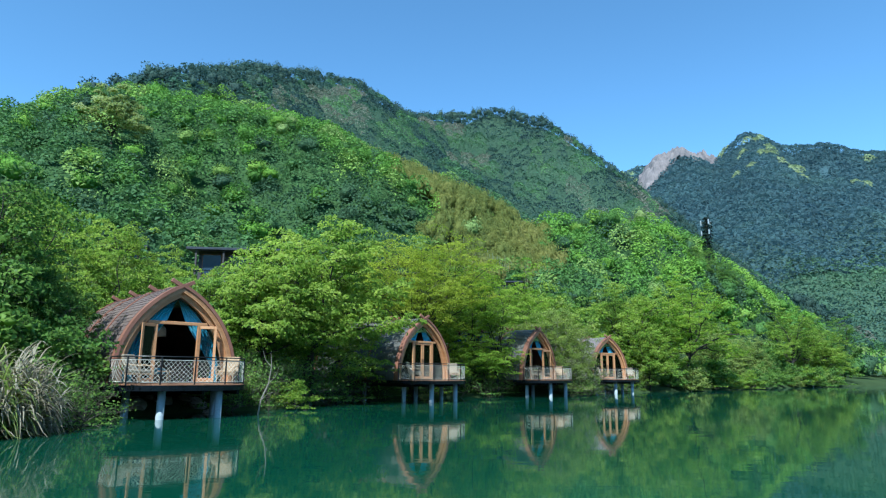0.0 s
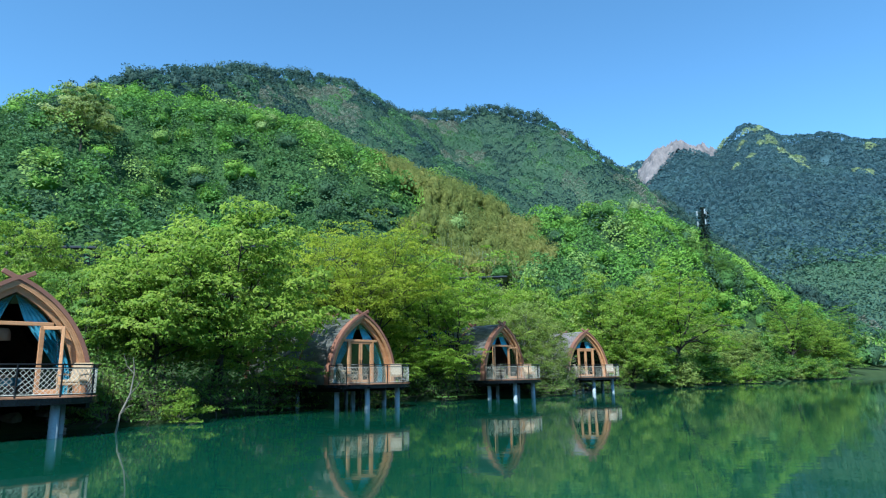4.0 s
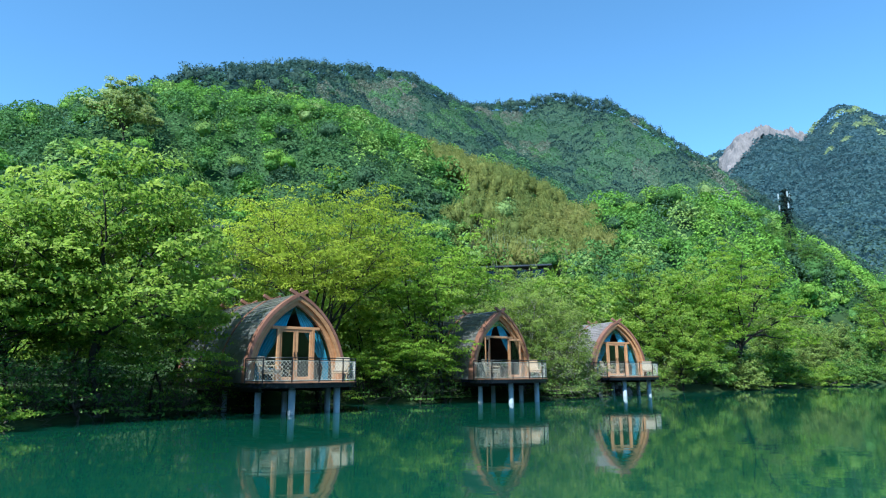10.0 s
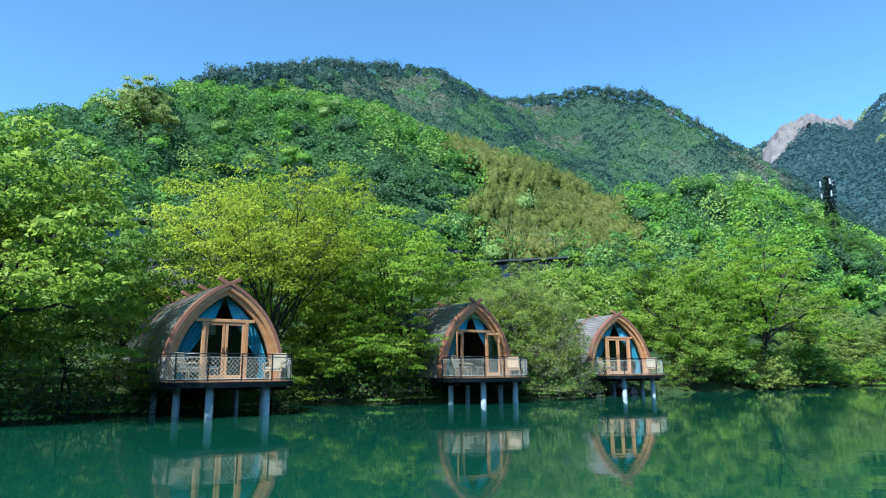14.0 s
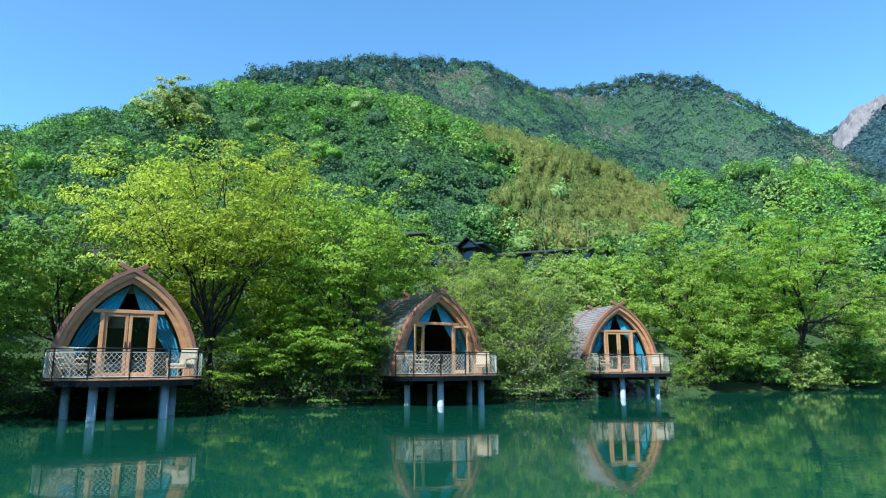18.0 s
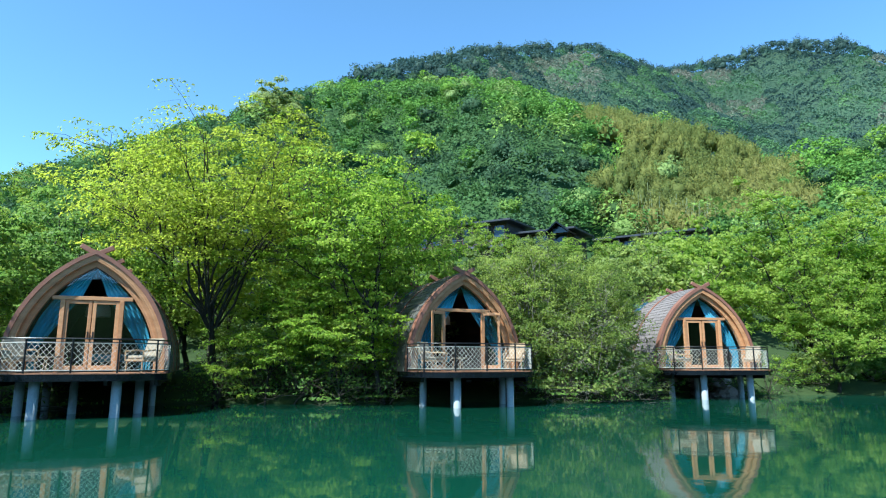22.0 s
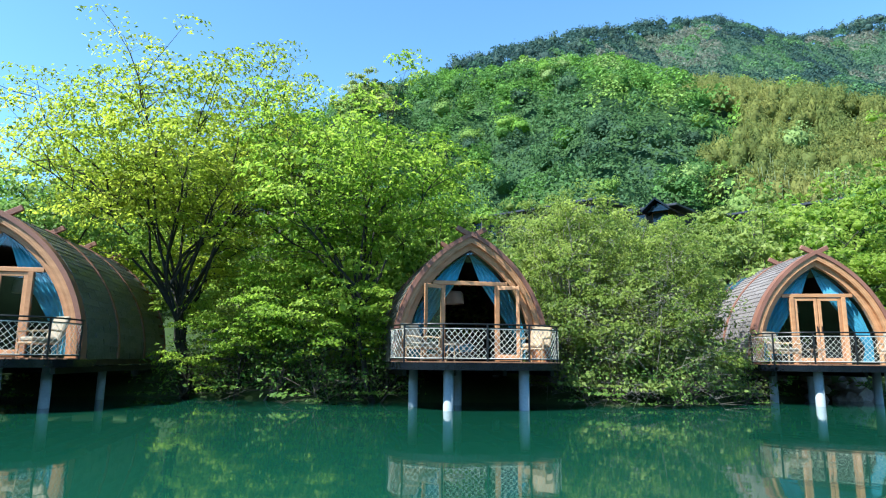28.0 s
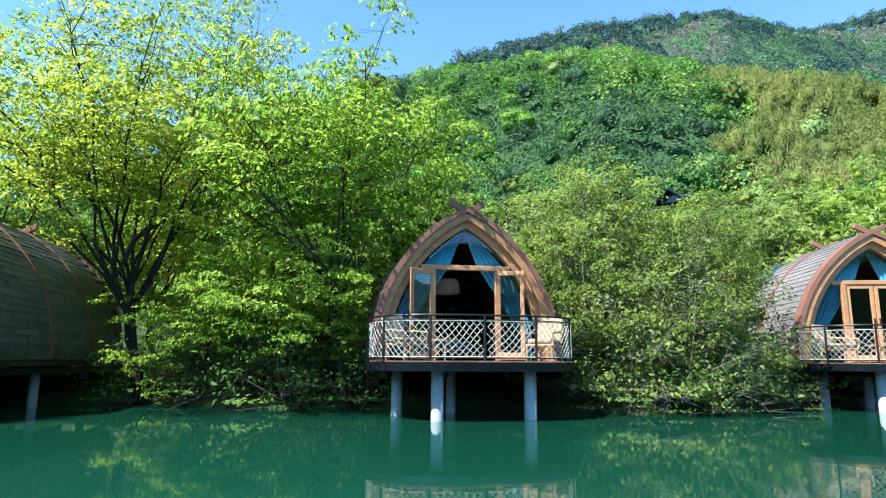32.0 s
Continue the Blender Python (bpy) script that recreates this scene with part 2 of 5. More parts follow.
DRY = foliage("dry_reed", (0.12, 0.1, 0.055), (0.24, 0.2, 0.125), (0.42, 0.37, 0.27), 0.3, 0.8)
L_YEL = foliage("leaf_yellow_green", (0.148, 0.215, 0.02), (0.312, 0.4, 0.03), (0.485, 0.54, 0.056), 0.72, 0.4)
L_FRESH = foliage("leaf_fresh_green", (0.1, 0.18, 0.023), (0.24, 0.362, 0.04), (0.4, 0.5, 0.078), 0.62, 0.4)
L_LIME = foliage("leaf_lime_green", (0.11, 0.205, 0.02), (0.265, 0.41, 0.034), (0.44, 0.56, 0.075), 0.7, 0.4)
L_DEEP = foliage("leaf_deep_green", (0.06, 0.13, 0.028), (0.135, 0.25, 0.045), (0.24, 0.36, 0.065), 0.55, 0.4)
L_PALE = foliage("leaf_pale_green", (0.0863, 0.125, 0.0315), (0.193, 0.26, 0.0525), (0.345, 0.41, 0.0941), 0.5, 0.5)
F_BRIGHT = canopy("forest_bright", ((0.0, (0.062, 0.11, 0.06)), (0.2, (0.08, 0.155, 0.052)), (0.45, (0.115, 0.225, 0.044)), (0.7, (0.175, 0.325, 0.042)), (0.85, (0.215, 0.345, 0.05)), (1.0, (0.25, 0.32, 0.11))), 0.32, 0.03, 2.2, 0.35, species=1.0, drifts=0.3)
# bluish haze over the high mountain is mixed into its greens
F_DARK_HAZE = canopy("forest_dark_haze", ((0.0, (0.04, 0.075, 0.076)), (0.25, (0.057, 0.106, 0.086)), (0.45, (0.083, 0.158, 0.088)), (0.62, (0.112, 0.212, 0.088)), (0.8, (0.148, 0.262, 0.098)), (0.88, (0.18, 0.2, 0.145)), (1.0, (0.22, 0.22, 0.17))), 0.45, 0.02, 1.2, 0.3, species=1.0, drifts=0.3)
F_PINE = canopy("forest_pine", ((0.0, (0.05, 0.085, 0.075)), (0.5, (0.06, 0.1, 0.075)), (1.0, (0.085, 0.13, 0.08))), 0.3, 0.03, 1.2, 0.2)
F_BAMBOO = canopy("bamboo_olive", ((0.0, (0.165, 0.205, 0.055)), (0.5, (0.257, 0.272, 0.07)), (1.0, (0.345, 0.315, 0.1))), 0.55, 0.05, 1.2, 0.1)
# the blue of distance haze is put into these leaf colours
F_FAR_HAZE = canopy("forest_far_haze", ((0.0, (0.075, 0.13, 0.152)), (0.4, (0.092, 0.158, 0.168)), (0.7, (0.112, 0.186, 0.17)), (0.82, (0.33, 0.39, 0.2))), 0.5, 0.014, 0.4, 0.08, species=1.0, drifts=0.25)
F_VALLEY = canopy("forest_valley", ((0.0, (0.07, 0.125, 0.105)), (0.5, (0.085, 0.155, 0.095)), (1.0, (0.12, 0.205, 0.09))), 0.35, 0.02, 1.5, 0.2)


# ---- mesh helpers ----
def mesh_of(name, verts, faces, mat, tint=None, smooth=False):
    """A mesh from arrays: verts (n, 3) and faces (m, 3 or 4)."""
    verts, faces = np.asarray(verts, np.float32), np.asarray(faces, np.int32)
    me = bpy.data.meshes.new(name)
    k = faces.shape[1]
    me.vertices.add(len(verts))
    me.vertices.foreach_set("co", verts.ravel())
    me.loops.add(faces.size)
    me.loops.foreach_set("vertex_index", faces.ravel())
    me.polygons.add(len(faces))
    me.polygons.foreach_set("loop_start", np.arange(0, faces.size, k, dtype=np.int32))
    me.polygons.foreach_set("loop_total", np.full(len(faces), k, np.int32))
    if smooth:
        me.polygons.foreach_set("use_smooth", np.ones(len(faces), bool))
    if tint is not None:
        at = me.attributes.new("tint", "FLOAT", "POINT")
        at.data.foreach_set("value", np.asarray(tint, np.float32))
    me.update(calc_edges=True)
    me.materials.append(mat)
    return me


def empty(name, m, label, category, group="", kind=""):
    ob = new(name)
    ob.matrix_world = m
    return tagged(ob, label, category, group, kind)


def part(name, data, mat, parent, label="", smooth=False):
    """One mesh object under a thing or a part; data is a bmesh or a mesh."""
    if isinstance(data, bmesh.types.BMesh):
        me = bpy.data.meshes.new(name)
        bmesh.ops.recalc_face_normals(data, faces=data.faces)
        data.to_mesh(me)
        data.free()
        me.materials.append(mat)
        if smooth:
            for p in me.polygons:
                p.use_smooth = True
    else:
        me = data
    ob = new(name, me)
    ob.parent = parent
    if label:
        ob["label"] = label
    return ob


def box(bm, x0, y0, z0, x1, y1, z1, m=None, bevel=0.0):
    """A box between two corners, with chamfered edges if asked."""
    b2 = bmesh.new()
    bmesh.ops.create_cube(b2, size=1)
    bmesh.ops.scale(b2, vec=(x1 - x0, y1 - y0, z1 - z0), verts=b2.verts)
    bmesh.ops.translate(b2, vec=((x0 + x1) / 2, (y0 + y1) / 2, (z0 + z1) / 2), verts=b2.verts)
    if bevel:
        bmesh.ops.bevel(b2, geom=list(b2.edges), offset=bevel, segments=1, affect="EDGES")
    if m is not None:
        b2.transform(m)
    tmp = bpy.data.meshes.new("tmp")
    b2.to_mesh(tmp)
    b2.free()
    bm.from_mesh(tmp)
    bpy.data.meshes.remove(tmp)
    return bm


def tube(bm, points, radius, sides=6, taper=None, cap=True):
    """A tube along points; radius may be a list."""
    pts = [Vector(p) for p in points]
    rad = radius if isinstance(radius, (list, tuple)) else [radius] * len(pts)
    rings = []
    for i, p in enumerate(pts):
        d = (pts[min(i + 1, len(pts) - 1)] - pts[max(i - 1, 0)]).normalized()
        side = d.cross(Vector((0, 0, 1)) if abs(d.z) < 0.9 else Vector((1, 0, 0))).normalized()
        up = side.cross(d)
        rings.append([bm.verts.new(p + (side * math.cos(a) + up * math.sin(a)) * rad[i]) for a in (2 * math.pi * k / sides for k in range(sides))])
    for a, b in zip(rings, rings[1:]):
        for k in range(sides):
            bm.faces.new((a[k], a[(k + 1) % sides], b[(k + 1) % sides], b[k]))
    if cap:
        bm.faces.new(rings[0][::-1])
        bm.faces.new(rings[-1])
    return bm


def slab(bm, outline, z0, z1):
    """A flat solid with that outline of (x, y)."""
    lo, hi = [bm.verts.new((x, y, z0)) for x, y in outline], [bm.verts.new((x, y, z1)) for x, y in outline]
    bm.faces.new(lo[::-1])
    bm.faces.new(hi)
    for k in range(len(lo)):
        j = (k + 1) % len(lo)
        bm.faces.new((lo[k], lo[j], hi[j], hi[k]))
    return bm


def plate(bm, outline, y0, y1):
    """An upright flat solid with that outline of (x, z)."""
    lo, hi = [bm.verts.new((x, y0, z)) for x, z in outline], [bm.verts.new((x, y1, z)) for x, z in outline]
    bm.faces.new(lo)
    bm.faces.new(hi[::-1])
    for k in range(len(lo)):
        j = (k + 1) % len(lo)
        bm.faces.new((lo[j], lo[k], hi[k], hi[j]))
    return bm

# ---- ground, lake and hills ----
SHORE = [(-160, -190), (-60, -60), (-26, -6), (-15.5, 8.5), (-14.8, 13), (-13.6, 18.4), (-11, 20.2), (-10.3, 23.6), (-9.4, 30), (-7.6, 34.6), (-5.0, 36.0), (-1.8, 36.5), (1.0, 38.6), (3.2, 40.6), (5.4, 41.0), (6.8, 42.0), (7.9, 44.2), (8.4, 47.4), (10.6, 49.6), (14.5, 51.8), (22, 58), (32, 69), (60, 96), (120, 150), (330, 320)]
LAKE = SHORE + [(520, 250), (480, -120), (260, -330), (-40, -330)]
SPUR = [(-135, 102, 35.5), (-116, 108, 39.5), (-94, 114, 42.5), (-86, 120, 45.5), (-84, 138, 58.5), (-76, 150, 66.5), (-67, 154, 65.5), (-54, 152, 62), (-42, 155, 60), (-31, 157, 56), (-18.5, 150, 48), (-9, 142, 42), (-2, 136, 37), (8, 134, 33), (18, 134, 29.5)]
MAIN = [(-104, 158, 72), (-96, 164, 80), (-87, 168, 85), (-83, 180, 92), (-82, 200, 102), (-82, 229, 119), (-75, 251, 128), (-66, 278, 140), (-51, 300, 147), (-32, 323, 141), (-17, 344, 147), (3, 354, 152), (28, 363, 160), (55, 359, 152), (79, 344, 126), (91, 331, 104), (107, 315, 80), (117, 306, 66), (134, 283, 44), (152, 250, 26)]
LOW = [(12, 136, 30), (19, 136, 32), (32, 141, 34), (48, 146, 34), (64, 152, 34), (77, 155, 32), (90, 159, 28), (106, 161, 23), (124, 173, 20), (172, 185, 17)]
FAR = [(206, 671, 178), (227, 664, 202), (259, 652, 235), (288, 640, 240), (313, 628, 244), (342, 613, 228), (375, 593, 222), (411, 569, 212), (467, 524, 196), (541, 447, 168)]
PINES = [(-103, 114, 0, 0.62), (-100, 117, 70, 0.7), (-106, 112, 140, 0.55), (-95, 117, 220, 0.45), (-88, 120, 30, 0.42)]
SADDLE = [(287, 1372, 440), (377, 1350, 440), (429, 1334, 442), (484, 1315, 427), (552, 1288, 372)]
ACROSS = [(-420, -420, 90), (-150, -480, 110), (60, -500, 85), (170, -510, 60), (400, -450, 70), (640, -150, 130), (700, 150, 120)]


# houses on the slope: x, y, turn, length, depth, floor height
HOUSES = [(-20.4, 50, 6, 9.0, 5, 9.0), (-25.0, 85, -2, 27, 6, 14.0), (2.6, 91, -5, 10.5, 6, 12.3), (-38.5, 59.5, 10, 7, 5, 11.2), (-8.2, 86, -2, 6.6, 6, 12.7)]


def line_distance(x, y, pts):
    """Least distance to a line of points, and the third value there."""
    best, val = np.full(x.shape, 1e9), np.zeros(x.shape)
    for a, b in zip(pts, pts[1:]):
        dx, dy = b[0] - a[0], b[1] - a[1]
        s = np.clip(((x - a[0]) * dx + (y - a[1]) * dy) / (dx * dx + dy * dy), 0, 1)
        d = np.hypot(x - a[0] - s * dx, y - a[1] - s * dy)
        v = (a[2] + s * (b[2] - a[2])) if len(a) > 2 else 0 * s
        val, best = np.where(d < best, v, val), np.minimum(d, best)
    return best, val


def in_lake(x, y):
    inside = np.zeros(x.shape, bool)
    for (x0, y0), (x1, y1) in zip(LAKE, LAKE[1:] + LAKE[:1]):
        cross = ((y0 > y) != (y1 > y)) & (x < (x1 - x0) * (y - y0) / (y1 - y0 + 1e-9) + x0)
        inside ^= cross
    return inside


def waves(x, y, size, seed):
    """Smooth uneven ground: sums of turned sine waves."""
    rng, out = np.random.default_rng(seed), np.zeros(x.shape)
    for k in range(7):
        a, f = rng.uniform(0, 6.28), rng.uniform(0.5, 1.6) * 6.28 / size
        out += np.sin(f * (x * math.cos(a) + y * math.sin(a)) + rng.uniform(0, 6.28))
    return out / 4


def ridge(x, y, pts, slope, soft=14):
    """Ground that falls away on both sides of a crest."""
    out = np.full(x.shape, -1e3)
    for a, b in zip(pts, pts[1:]):
        d, z = line_distance(x, y, (a, b))
        out = np.maximum(out, z - slope * (np.sqrt(d * d + soft * soft) - soft))
    return out


def height(x, y):
    x, y = np.asarray(x, float), np.asarray(y, float)
    d, _ = line_distance(x, y, LAKE + LAKE[:1])
    d = np.where(in_lake(x, y), -d, d)
    bank = np.where(d < 0, np.maximum(-2.5, 0.45 * d), 0.75 * (1 - np.exp(-np.maximum(d, 0) / 1.3)) + 0.06 * np.maximum(d, 0))
    bank = bank + 4.5 / (1 + np.exp(-(d - 17) / 2.2)) + np.clip(d - 24, 0, 60) * 0.10
    hills = np.full(x.shape, -50.0)
    for pts, slope, soft in ((SPUR, 0.66, 14), (MAIN, 0.98, 4), (LOW, 0.42, 14), (FAR, 0.72, 6), (SADDLE, 0.5, 14), (ACROSS, 0.35, 14)):
        h = ridge(x, y, pts, slope, soft)
        hills = np.maximum(hills, h)
    crest = np.minimum(line_distance(x, y, SPUR)[0], line_distance(x, y, MAIN)[0])
    hills = hills + (2.8 + 3.6 * np.clip((y - 180) / 40, 0, 1)) * waves(x, y, 70, 3) * np.clip(hills / 40, 0, 1.6) * np.clip(crest / 32 - 0.15, 0, 1) + 3.5 * waves(x, y, 110, 5) * np.clip((np.hypot(x, y) - 350) / 200, 0, 2) * np.clip(line_distance(x, y, FAR + SADDLE)[0] / 60 - 0.2, 0, 1)
    gap = np.clip((d - 22) / np.interp(x, [15, 45], [40, 24]), 0, 1)
    rise = np.where(d > 20, np.maximum(0, hills - bank) * gap, 0)
    land = bank + rise
    for hx, hy, turn, ln, dp, hz in HOUSES:
        c, q = math.cos(math.radians(turn)), math.sin(math.radians(turn))
        u, w = np.abs(c * (x - hx) + q * (y - hy)) - ln / 2, np.abs(c * (y - hy) - q * (x - hx)) - dp / 2
        land = np.minimum(land, hz - 0.4 + 1.1 * np.maximum(0, np.hypot(np.maximum(u, 0), np.maximum(w, 0)) - 2.5))
    return land + 0.12 * waves(x, y, 5, 8) * np.clip(d, 0, 1)


def sheet(name, n, half, center, bend):
    u = np.linspace(-1, 1, n)
    g = half * np.sinh(bend * u) / math.sinh(bend)
    x, y = np.meshgrid(center[0] + g, center[1] + g)
    v = np.c_[x.ravel(), y.ravel(), height(x, y).ravel()]
    i = np.arange(n * n).reshape(n, n)
    f = np.c_[i[:-1, :-1].ravel(), i[:-1, 1:].ravel(), i[1:, 1:].ravel(), i[1:, :-1].ravel()]
    return v, f


v, f = sheet("ground", 240, 3000, (0, 40), 6.2)
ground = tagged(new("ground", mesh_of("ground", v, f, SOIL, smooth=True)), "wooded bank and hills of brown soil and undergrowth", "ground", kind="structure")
wv = np.array([(-700, -700, 0), (900, -700, 0), (900, 700, 0), (-700, 700, 0)])
water = tagged(new("water", mesh_of("water", wv, [(0, 1, 2, 3)], WATER)), "still green lake water with soft reflections", "water", kind="structure")

# ---- forest on the hills ----
def crown_template(seed, points, leaves, size, lumps=9, rough=0.07, low=-0.45, slim=1.6, core=0.76):
    """A crown of unit radius: an uneven leafy skin drawn over rounded clumps, with loose leaves on it."""
    rng = np.random.default_rng(seed)
    mid = rng.normal(size=(lumps, 3))
    mid = mid / np.linalg.norm(mid, axis=1)[:, None] * rng.uniform(0.4, 0.8, (lumps, 1))
    mid[:, 2] = np.abs(mid[:, 2]) * 0.8
    rad = rng.uniform(0.2, 0.45, lumps)

    def reach(u):
        along = u @ mid.T
        disc = rad**2 - ((mid**2).sum(1) - along**2)
        far = np.where(disc > 0, along + np.sqrt(np.maximum(disc, 0)), 0)
        return np.maximum(0.48, far.max(1)), far.argmax(1)

    k = np.arange(points) + 0.5
    z = 1 - 2 * k / points
    a = k * 2.39996
    u = np.c_[np.sqrt(1 - z * z) * np.cos(a), np.sqrt(1 - z * z) * np.sin(a), z]
    bm = bmesh.new()
    for q in u:
        bm.verts.new(q)
    bmesh.ops.convex_hull(bm, input=bm.verts[:])
    bm.verts.index_update()
    bu = np.array([q.co[:] for q in bm.verts])
    cf = np.array([[q.index for q in fc.verts] for fc in bm.faces if len(fc.verts) == 3])
    bm.free()
    cv = bu * (reach(bu)[0] * rng.uniform(1 - rough, 1 + rough, len(bu)))[:, None]
    cf = cf[(cv[cf][:, :, 2] > low).all(1)]
    if not leaves:
        return cv, cf
    way = rng.normal(size=(leaves, 3))
    way /= np.linalg.norm(way, axis=1)[:, None]
    way[:, 2] = np.where(way[:, 2] < -0.3, -way[:, 2], way[:, 2])
    out, owner = reach(way)
    c = way * (out * rng.uniform(0.78, 1.1, leaves))[:, None]
    own = c - mid[owner]
    own /= np.linalg.norm(own, axis=1)[:, None] + 1e-9
    nrm = 0.35 * way + 0.8 * own + rng.normal(size=way.shape) * 0.58 + np.array([0, 0, 0.15])
    v, f = leaf_faces(rng, c, nrm, np.full(leaves, size) * rng.uniform(0.6, 1.4, leaves), slim)
    v = v.reshape(-1, 4, 3)[:, [0, 1, 2]].reshape(-1, 3)
    return np.concatenate([v, cv * core]), np.concatenate([np.arange(3 * leaves).reshape(-1, 3), cf + len(v)])


def leaf_faces(rng, c, nrm, size, aspect=0.5):
    """Four-cornered leaves at c, facing nrm."""
    n = len(c)
    nrm = nrm / np.linalg.norm(nrm, axis=1)[:, None]
    t = np.cross(nrm, rng.normal(size=(n, 3)))
    t /= np.linalg.norm(t, axis=1)[:, None] + 1e-9
    b = np.cross(nrm, t)
    s = size[:, None]
    droop = nrm * s * 0.18
    v = np.stack([c - t * s * 0.5, c + b * s * aspect * 0.5 + droop, c + t * s * 0.5 - droop * 0.6, c - b * s * aspect * 0.5 + droop], 1).reshape(-1, 3)
    return v, np.arange(4 * n).reshape(n, 4)


def inside(x, y, corners):
    hit = np.zeros(x.shape, bool)
    for (x0, y0), (x1, y1) in zip(corners, corners[1:] + corners[:1]):
        hit ^= ((y0 > y) != (y1 > y)) & (x < (x1 - x0) * (y - y0) / (y1 - y0 + 1e-9) + x0)
    return hit


def forest(name, spots, radius, templates, mat, label, flat=0.85):
    """Many crowns joined into one object; spots (n, 3)."""
    rng = np.random.default_rng(len(spots))
    V, F, T, base = [], [], [], 0
    for k in range(len(spots)):
        tv, tf = templates[k % len(templates)]
        a, r = rng.uniform(0, 6.28), radius[k]
        c, s = math.cos(a), math.sin(a)
        q = np.c_[(tv[:, 0] * c - tv[:, 1] * s) * r, (tv[:, 0] * s + tv[:, 1] * c) * r, tv[:, 2] * r * flat * rng.uniform(0.85, 1.25)] + spots[k]
        V.append(q)
        F.append(tf + base)
        T.append(np.full(len(tv), rng.uniform(0, 1)))
        base += len(tv)
    ob = new(name, mesh_of(name, np.concatenate(V), np.concatenate(F), mat, np.concatenate(T)))
    return tagged(ob, label, "forest", kind="stuff")


def nearest_crown(x, y, pitch, seed):
    """Distance to, way to and number of the nearest of many uneven crown centres."""
    i, j = np.floor(x / pitch), np.floor(y / pitch)
    best = np.full(x.shape, 1e9)
    dx, dy, who = np.zeros(x.shape), np.zeros(x.shape), np.zeros(x.shape)

    def chance(a, b, k):
        q = np.sin(a * 127.1 + b * 311.7 + (k + seed) * 74.7) * 43758.5453
        return q - np.floor(q)

    for di in (-1, 0, 1):
        for dj in (-1, 0, 1):
            a, b = i + di, j + dj
            ex, ey = x - (a + chance(a, b, 1)) * pitch, y - (b + chance(a, b, 2)) * pitch
            near = ex * ex + ey * ey < best
            best = np.where(near, ex * ex + ey * ey, best)
            dx, dy, who = np.where(near, ex, dx), np.where(near, ey, dy), np.where(near, chance(a, b, 3), who)
    return np.sqrt(best), dx, dy, who


def carpet(name, x, y, size, pitch, tall, mat, label, rng, kind=None, depth=0.3, aspect=1.1):
    """A closed canopy: foliage laid over the rounded tops of crowns that touch one another."""
    n = len(x)
    d, dx, dy, who = nearest_crown(x, y, pitch, 3)
    e, ex, ey, lump = nearest_crown(x + 0.31 * pitch, y, pitch * 0.36, 11)
    wide = pitch * (0.52 + 0.18 * who)
    top = np.sqrt(np.maximum(0.02, 1 - (d / wide) ** 2))
    knob = np.sqrt(np.maximum(0.02, 1 - (e / (pitch * 0.27)) ** 2))
    z = height(x, y) + tall * (0.22 + 0.65 * top * (0.75 + 0.5 * who) + 0.18 * knob) - tall * depth * rng.uniform(0, 1, n) ** 2
    nrm = np.c_[dx / wide + 0.8 * ex / (pitch * 0.3), dy / wide + 0.8 * ey / (pitch * 0.3) - 0.25, 0.45 + 0.6 * top] + rng.normal(size=(n, 3)) * 0.3
    v, f = leaf_faces(rng, np.c_[x, y, z], nrm, size * rng.uniform(0.6, 1.5, n), aspect)
    v = v.reshape(-1, 4, 3)[:, :3].reshape(-1, 3)
    tint = who if kind is None else kind(x - dx, y - dy, who)
    ob = new(name, mesh_of(name, v, np.arange(3 * n).reshape(-1, 3), mat, np.repeat(tint, 3)))
    return tagged(ob, label, "forest", kind="stuff")


def scatter(rng, x0, x1, y0, y1, step):
    gx, gy = np.meshgrid(np.arange(x0, x1, step), np.arange(y0, y1, step))
    gx, gy = gx.ravel() + rng.uniform(-0.75, 0.75, gx.size) * step, gy.ravel() + rng.uniform(-0.75, 0.75, gy.size) * step
    return gx, gy


def shore_distance(x, y):
    d, _ = line_distance(np.asarray(x, float), np.asarray(y, float), SHORE)
    return np.where(in_lake(np.asarray(x, float), np.asarray(y, float)), -d, d)


BAMBOO = [(-33, 161), (-18, 153), (-8, 145), (8, 138), (20, 137), (20, 120), (17, 106), (10, 99), (-1, 98), (-5, 104), (-9, 116), (-14, 130), (-26, 150)]
rng = np.random.default_rng(4)
fine_crowns = [crown_template(k, 56, 520, 0.1, 14, 0.12, -0.45, 1.5) for k in range(12)]
mid_crowns = [crown_template(20 + k, 18, 120, 0.155, 11, 0.15, -0.45, 1.5, 0.7) for k in range(12)]
plumes = [crown_template(60 + k, 24, 200, 0.2, 14, 0.14, -0.7, 0.55) for k in range(8)]

# near hillside and the low ridge
def hill_kinds(x, y, who):
    """Fresh green along the upper spur, deeper and greyer greens lower down and to the west."""
    sn = np.interp(x, [p[0] for p in SPUR], [p[1] for p in SPUR])
    up = np.clip(1 - (sn - y) / 46, 0, 1)
    drift = waves(x, y, 30, 51)
    tone = 0.22 + 0.55 * up * np.clip((x + 92) / 22, 0.25, 1) + 0.16 * drift + 0.36 * (who - 0.5)
    tone = np.where((waves(x, y, 24, 53) < -0.45) & (who < 0.8), 0.02 + 0.2 * who, tone)
    return np.clip(np.where((who > 0.95) & (up < 0.7), 0.92, np.where(x > 14, tone - 0.12, tone)), 0, 1)


